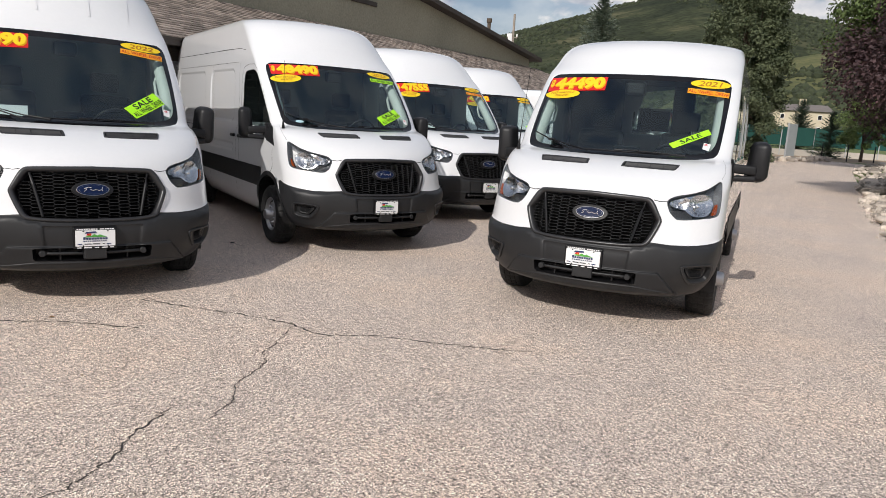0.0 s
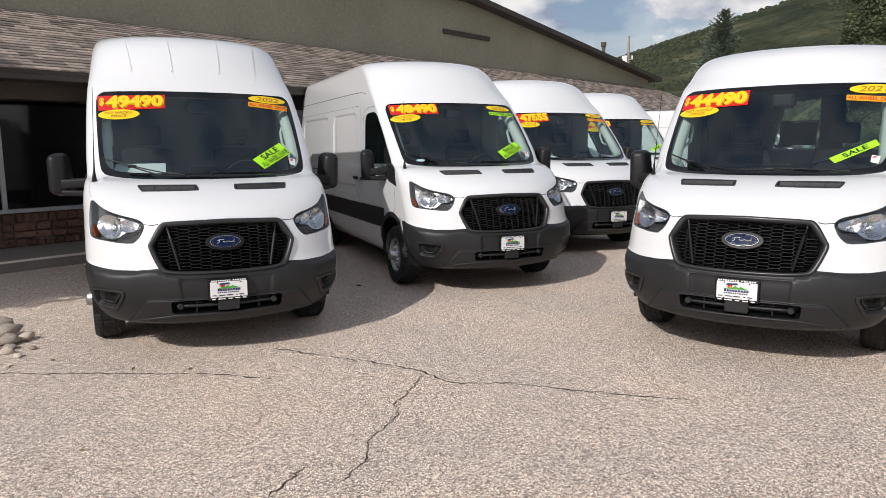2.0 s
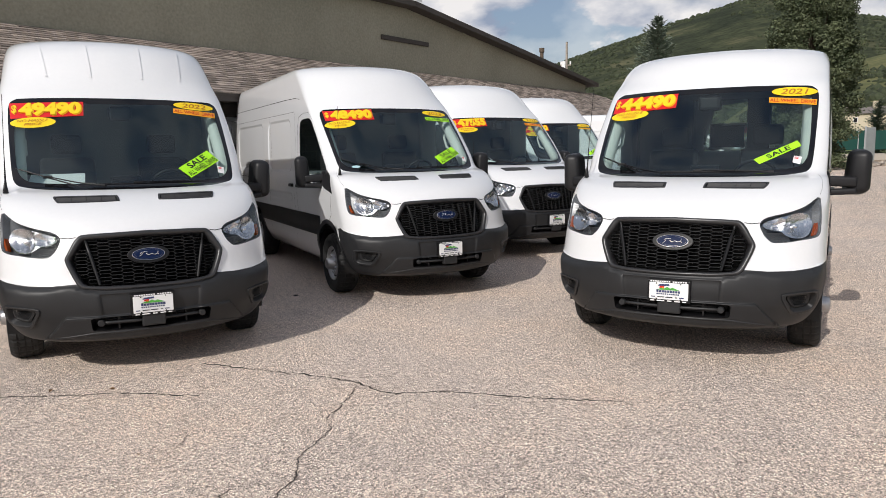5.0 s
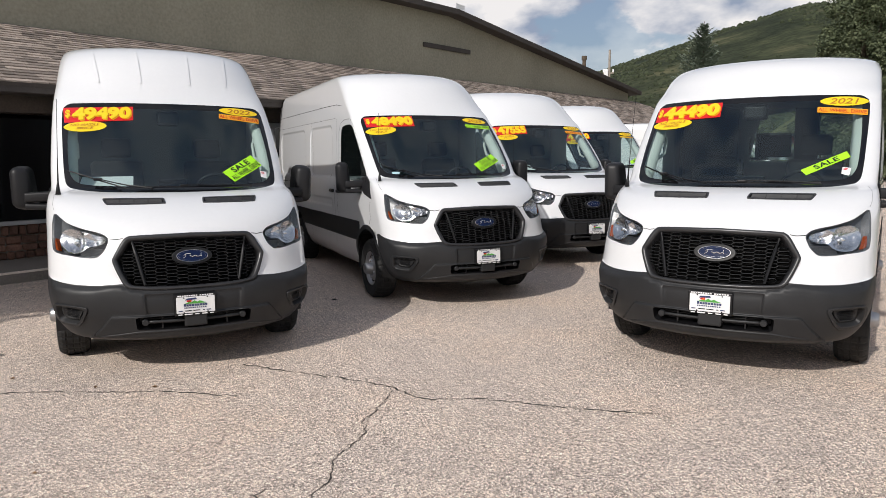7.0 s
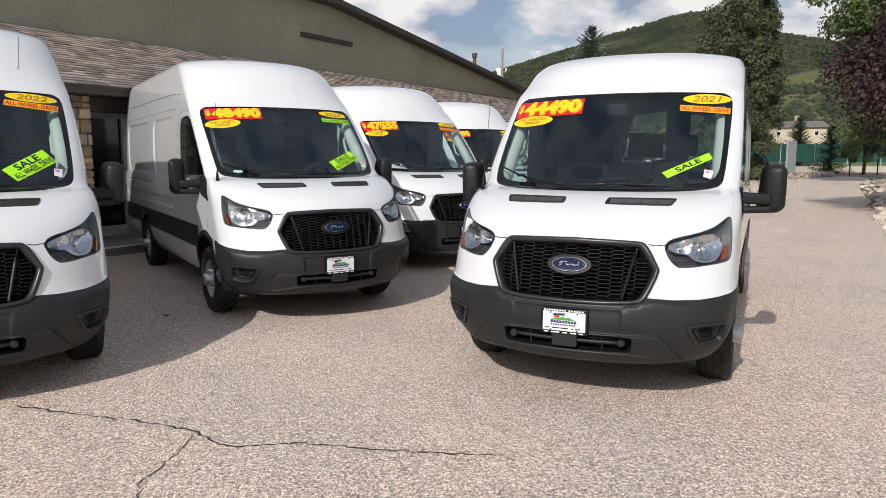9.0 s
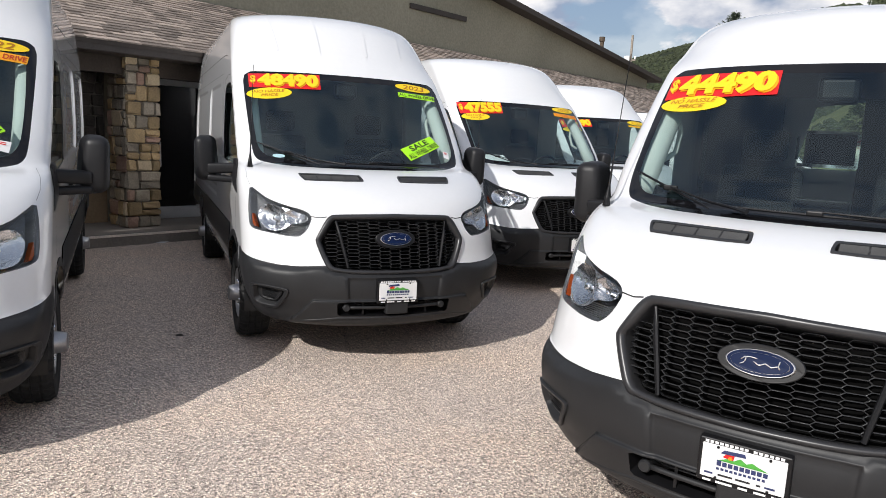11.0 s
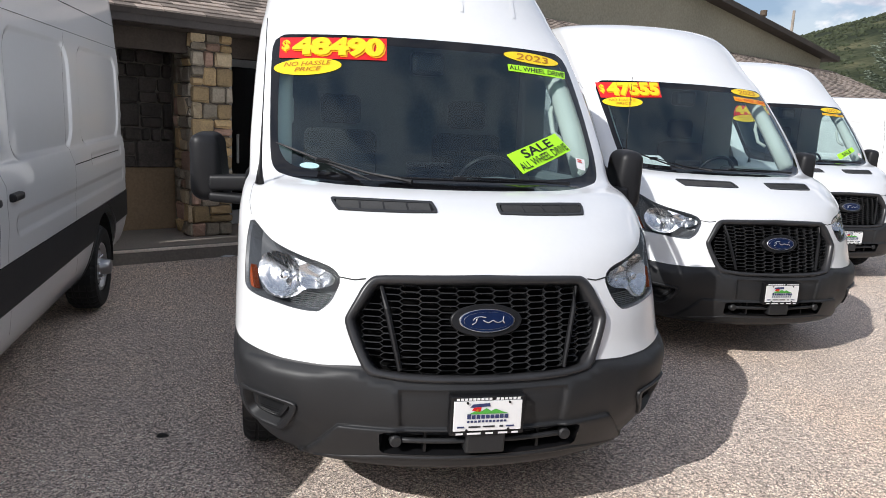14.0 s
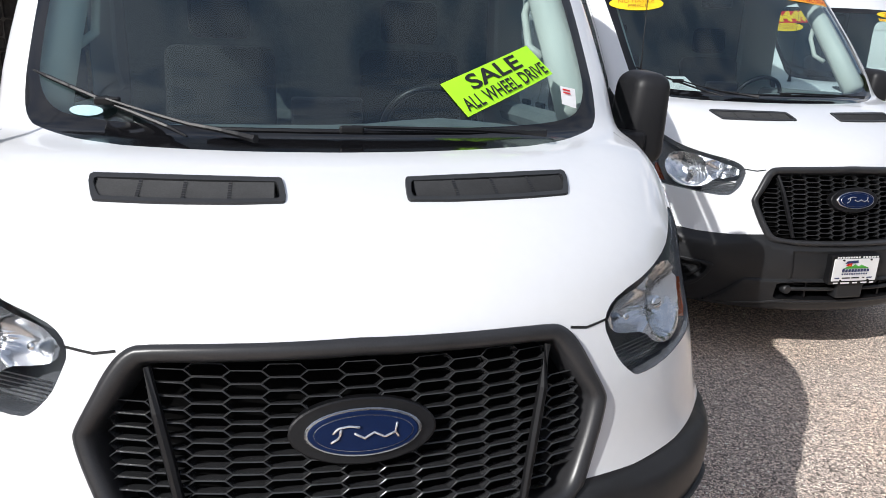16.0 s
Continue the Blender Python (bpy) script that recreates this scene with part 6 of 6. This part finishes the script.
# ---- far side: fence, gate, house, hills ----
SCREENCLOTH = mat("green_windscreen", (.012, .075, .06), .85, 0, .12, .8, 20)
CONC = mat("pale_concrete", (.5, .46, .4), .9, 0, .08, 1, 20)
fence = thing("court_fence", "court fence with green windscreen cloth", "fence")
for a, b in (((26.5, 64.5), (33.8, 67.0)), ((33.8, 67.0), (60, 70.0))):
    a, b = Vector(a), Vector(b)
    vs = [(a.x, a.y, .9), (b.x, b.y, .9), (b.x, b.y, 2.55), (a.x, a.y, 2.55)]
    vs += [(x + .02, y + .04, z) for x, y, z in vs]
    link("windscreen_cloth", vs, [(0, 1, 2, 3), (7, 6, 5, 4), (3, 2, 6, 7), (0, 4, 5, 1)], SCREENCLOTH, fence)
    vs = [(a.x, a.y, -.01), (b.x, b.y, -.01), (b.x, b.y, .55), (a.x, a.y, .55)]
    vs += [(x + .05, y + .2, z) for x, y, z in vs]
    link("court_wall", vs, [(0, 1, 2, 3), (7, 6, 5, 4), (3, 2, 6, 7)], CONC, fence)
    n = int((b - a).length / 3)
    for i in range(n + 1):
        p = a.lerp(b, i / n)
        vs, fs = tube([(p.x, p.y - .06, 0), (p.x, p.y - .06, 2.7)], .04, 6)
        link("fence_post", vs, fs, ALU, fence)
gate = thing("chain_link_gate", "grey metal gate panel at the drive's end", "gate", pose(28.2, 59.5, 0, 0, 0, 20))
part("gate_panel", box_bm(-.45, .45, -.04, .04, .1, 2.7, .02), mat("galvanised_mesh", (.34, .36, .36), .6, .3, .1, 2, 30), gate)
part("gate_post", box_bm(-.55, -.45, -.05, .05, 0, 2.8, .01), ALU, gate)
for x, y in ((31.3, 56.5), (34.2, 57.8), (37.2, 59), (40, 60.3), (29.8, 57.5)):
    vs, fs = tube([(x, y, 0), (x, y, 1.3)], .05, 8)
    tagged(link("steel_post", vs, fs, BLACK), "short dark steel fence post", "post", "posts along the verge")
tagged(link("bare_verge", [(22, 52.5, -.004), (60, 62, -.004), (60, 70, -.004), (24, 66, -.004)], [(0, 1, 2, 3)], DIRT), "bare tan earth verge before the court", "ground", kind="structure")

house = thing("house", "cream two-storey house with grey roof on the slope", "house", pose(90.5, 186.0, 1.2, 0, 0, -18))
CREAM = mat("cream_render", (.56, .49, .36), .9, 0, .06, .5, 10)
part("wall", box_bm(-7.5, 6, 0, 8, -2.5, 7.2), CREAM, house)
bm = bmesh.new()
vv = [bm.verts.new(p) for p in ((-8.2, -.6, 7.1), (6.7, -.6, 7.1), (6.7, 8.6, 7.1), (-8.2, 8.6, 7.1), (-7, 4, 8.9), (5.6, 4, 8.9))]
for q in ((0, 1, 5, 4), (2, 3, 4, 5), (1, 2, 5), (3, 0, 4), (3, 2, 1, 0)):
    bm.faces.new([vv[i] for i in q])
ROOFGREY = mat("grey_roof", (.17, .15, .14), .9, 0, .1, 1, 10)
rf = part("roof", bm, ROOFGREY, house)
part("chimney", box_bm(-1.2, .3, 2.5, 4, 7.4, 10.2), CREAM, rf)
for x in (-5.2, -1.2, 3.6):
    for z in (2.6, 5.6):
        w = part("window", box_bm(x - .5, x + .5, -.05, .05, z - .6, z + .6, .02), WHITE, house)
        part("pane", box_bm(x - .4, x + .4, -.08, -.04, z - .5, z + .5), GLOSSBLACK, w)

HILL = bpy.data.materials.new("scrub_hillside")
HILL.use_nodes = True
hn, hl = HILL.node_tree.nodes, HILL.node_tree.links
hb = hn["Principled BSDF"]
hb.inputs["Roughness"].default_value, hb.inputs["Specular IOR Level"].default_value = 1.0, 0.1
h_co, h_big, h_small, h_r1, h_r2, h_mix = (hn.new(k) for k in ("ShaderNodeTexCoord", "ShaderNodeTexNoise", "ShaderNodeTexNoise", "ShaderNodeValToRGB", "ShaderNodeValToRGB", "ShaderNodeMix"))
h_big.inputs["Scale"].default_value, h_big.inputs["Detail"].default_value = .012, 6
h_small.inputs["Scale"].default_value, h_small.inputs["Detail"].default_value = .12, 5
h_mix.data_type, h_mix.blend_type = "RGBA", "MULTIPLY"
h_mix.inputs["Factor"].default_value = 1
for r, st in ((h_r1, ((.40, (.030, .037, .022)), (.56, (.054, .062, .034)), (.74, (.12, .115, .065)))), (h_r2, ((.36, (.6, .64, .6)), (.55, (1, 1, 1)), (.75, (1.3, 1.25, 1.15))))):
    e = r.color_ramp.elements
    e.new(.5)
    for q, (p, c) in zip(e, st):
        q.position, q.color = p, (*c, 1)
for n, r in ((h_big, h_r1), (h_small, h_r2)):
    hl.new(h_co.outputs["Object"], n.inputs["Vector"])
    hl.new(n.outputs["Fac"], r.inputs["Fac"])
hl.new(h_r1.outputs["Color"], h_mix.inputs["A"])
hl.new(h_r2.outputs["Color"], h_mix.inputs["B"])
hl.new(h_mix.outputs["Result"], hb.inputs["Base Color"])


SCRUB = leaf_mat("scrub_foliage", (.024, .033, .018), (.060, .070, .036), .9)


SLOPE = mat("pale_grass_slope", (.17, .165, .075), 1.0, 0, .2, .03, .3, 0, .1, second=(.075, .088, .042))


def hillside(name, label, r0, r1, az0, az1, ridge, seed, rough, count, sizes, bare, skin):
    """A slope from r0 to the crest at r1, its crest's elevation by bearing (degrees right of straight ahead)."""
    vs, fs, nr, na = [], [], 50, 160
    for i in range(nr + 1):
        q = i / nr
        r = r0 + (r1 - r0) * q
        for j in range(na + 1):
            az = az0 + (az1 - az0) * j / na
            h = math.tan(radians(np.interp(az, *zip(*ridge)))) * r1
            p = Vector((r * math.sin(radians(az)), r * math.cos(radians(az)), 0))
            n = noise.fractal(p * rough + Vector((seed, 0, 0)), 1.0, 2.0, 5)
            s = q * q * (3 - 2 * q) if q < 1 else 1
            vs.append((p.x, p.y, h * (.25 * q + .75 * s) + n * h * .015 * q - 1.0 * (1 - q)))
    for i in range(nr):
        for j in range(na):
            k = i * (na + 1) + j
            fs.append((k, k + 1, k + na + 2, k + na + 1))
    hill = tagged(link(name, vs, fs, skin, smooth=True), label, "hill", kind="structure")
    r = random.Random(seed)
    ico = bmesh.new()
    bmesh.ops.create_icosphere(ico, subdivisions=1, radius=1)
    base_v = np.array([tuple(v.co) for v in ico.verts])
    base_f = [[v.index for v in f.verts] for f in ico.faces]
    ico.free()
    grid = np.array(vs).reshape(nr + 1, na + 1, 3)
    tv, tf = [], []
    for _ in range(count):
        i, j = r.uniform(2, nr), r.uniform(0, na - 1)
        p = grid[int(i), int(j)] * (1 - (j % 1)) + grid[int(i), int(j) + 1] * (j % 1)
        p = p + (grid[min(int(i) + 1, nr), int(j)] - grid[int(i), int(j)]) * (i % 1)
        if noise.noise(Vector(p) * .006 + Vector((seed, 2, 0))) + r.uniform(-.35, .35) < bare:
            continue
        k, size = len(tv), r.uniform(*sizes) * (.4 + .6 * i / nr)
        q = base_v * (size * r.uniform(.8, 1.3), size * r.uniform(.8, 1.3), size * r.uniform(.7, 1.2)) * (1 + np.random.rand(len(base_v), 1) * .35) + p
        tv += [tuple(w) for w in q]
        tf += [tuple(k + w for w in f) for f in base_f]
    tagged(link("hill_scrub", tv, tf, SCRUB, hill), "dark oak scrub and trees on the slope", kind="stuff")
    return hill


hillside("backdrop_hill", "wooded green mountain behind the car park", 260, 1500, -70, 80, [(-70, 4), (-20, 4.2), (0, 5.25), (3, 5.85), (7.4, 7.1), (12.2, 8.4), (17, 9.55), (18.9, 9.75), (21, 9.05), (24.3, 8.05), (25.6, 7.75), (27.4, 7.3), (32, 6.55), (36, 6.5), (50, 6), (80, 5)], 3, .004, 42000, (1.8, 4.6), -.10, HILL)
hillside("backdrop_slope", "shrubby lower slope with pale grass", 150, 520, 14, 75, [(14, .4), (17, 2.6), (20, 4.2), (23, 5.2), (26, 5.8), (30, 6.2), (36, 6.6), (50, 6.2), (75, 5)], 9, .01, 12000, (.8, 3.4), .02, SLOPE)

# utility pole and flue
POLE = mat("pole_wood", (.30, .26, .22), .9, 0, .15, 4, 40)
up = thing("utility_pole", "wooden utility pole with a transformer", "pole", pose(4.75, 61.0, 0))
vs, fs = tube([(0, 0, -.1), (0, 0, 10.15)], [.13, .09], 10)
link("pole", vs, fs, POLE, up)
part("crossarm", box_bm(-.5, .35, -.05, .05, 8.25, 8.35, .01), POLE, up)
for x in (-.45, .3):
    part("insulator", box_bm(x - .06, x + .06, -.06, .06, 8.35, 8.6, .02), WHITE, up)
part("transformer", box_bm(-.42, -.1, -.2, .2, 7.9, 8.6, .05), WHITE, up)
fl = thing("roof_flue", "brown metal flue pipe on the far roof", "flue", pose(1.66, 37.5, 0))
vs, fs = tube([(0, 0, 4.2), (0, 0, 6.45)], .09, 12)
link("pipe", vs, fs, BARK, fl)
vs, fs = tube([(0, 0, 6.4), (0, 0, 6.6)], .13, 12)
link("cap", vs, fs, BARK, fl)

for me, m in SHINGLES:
    ob = new("shingle", me)
    ob.parent = porch_roof
    ob.matrix_basis = m
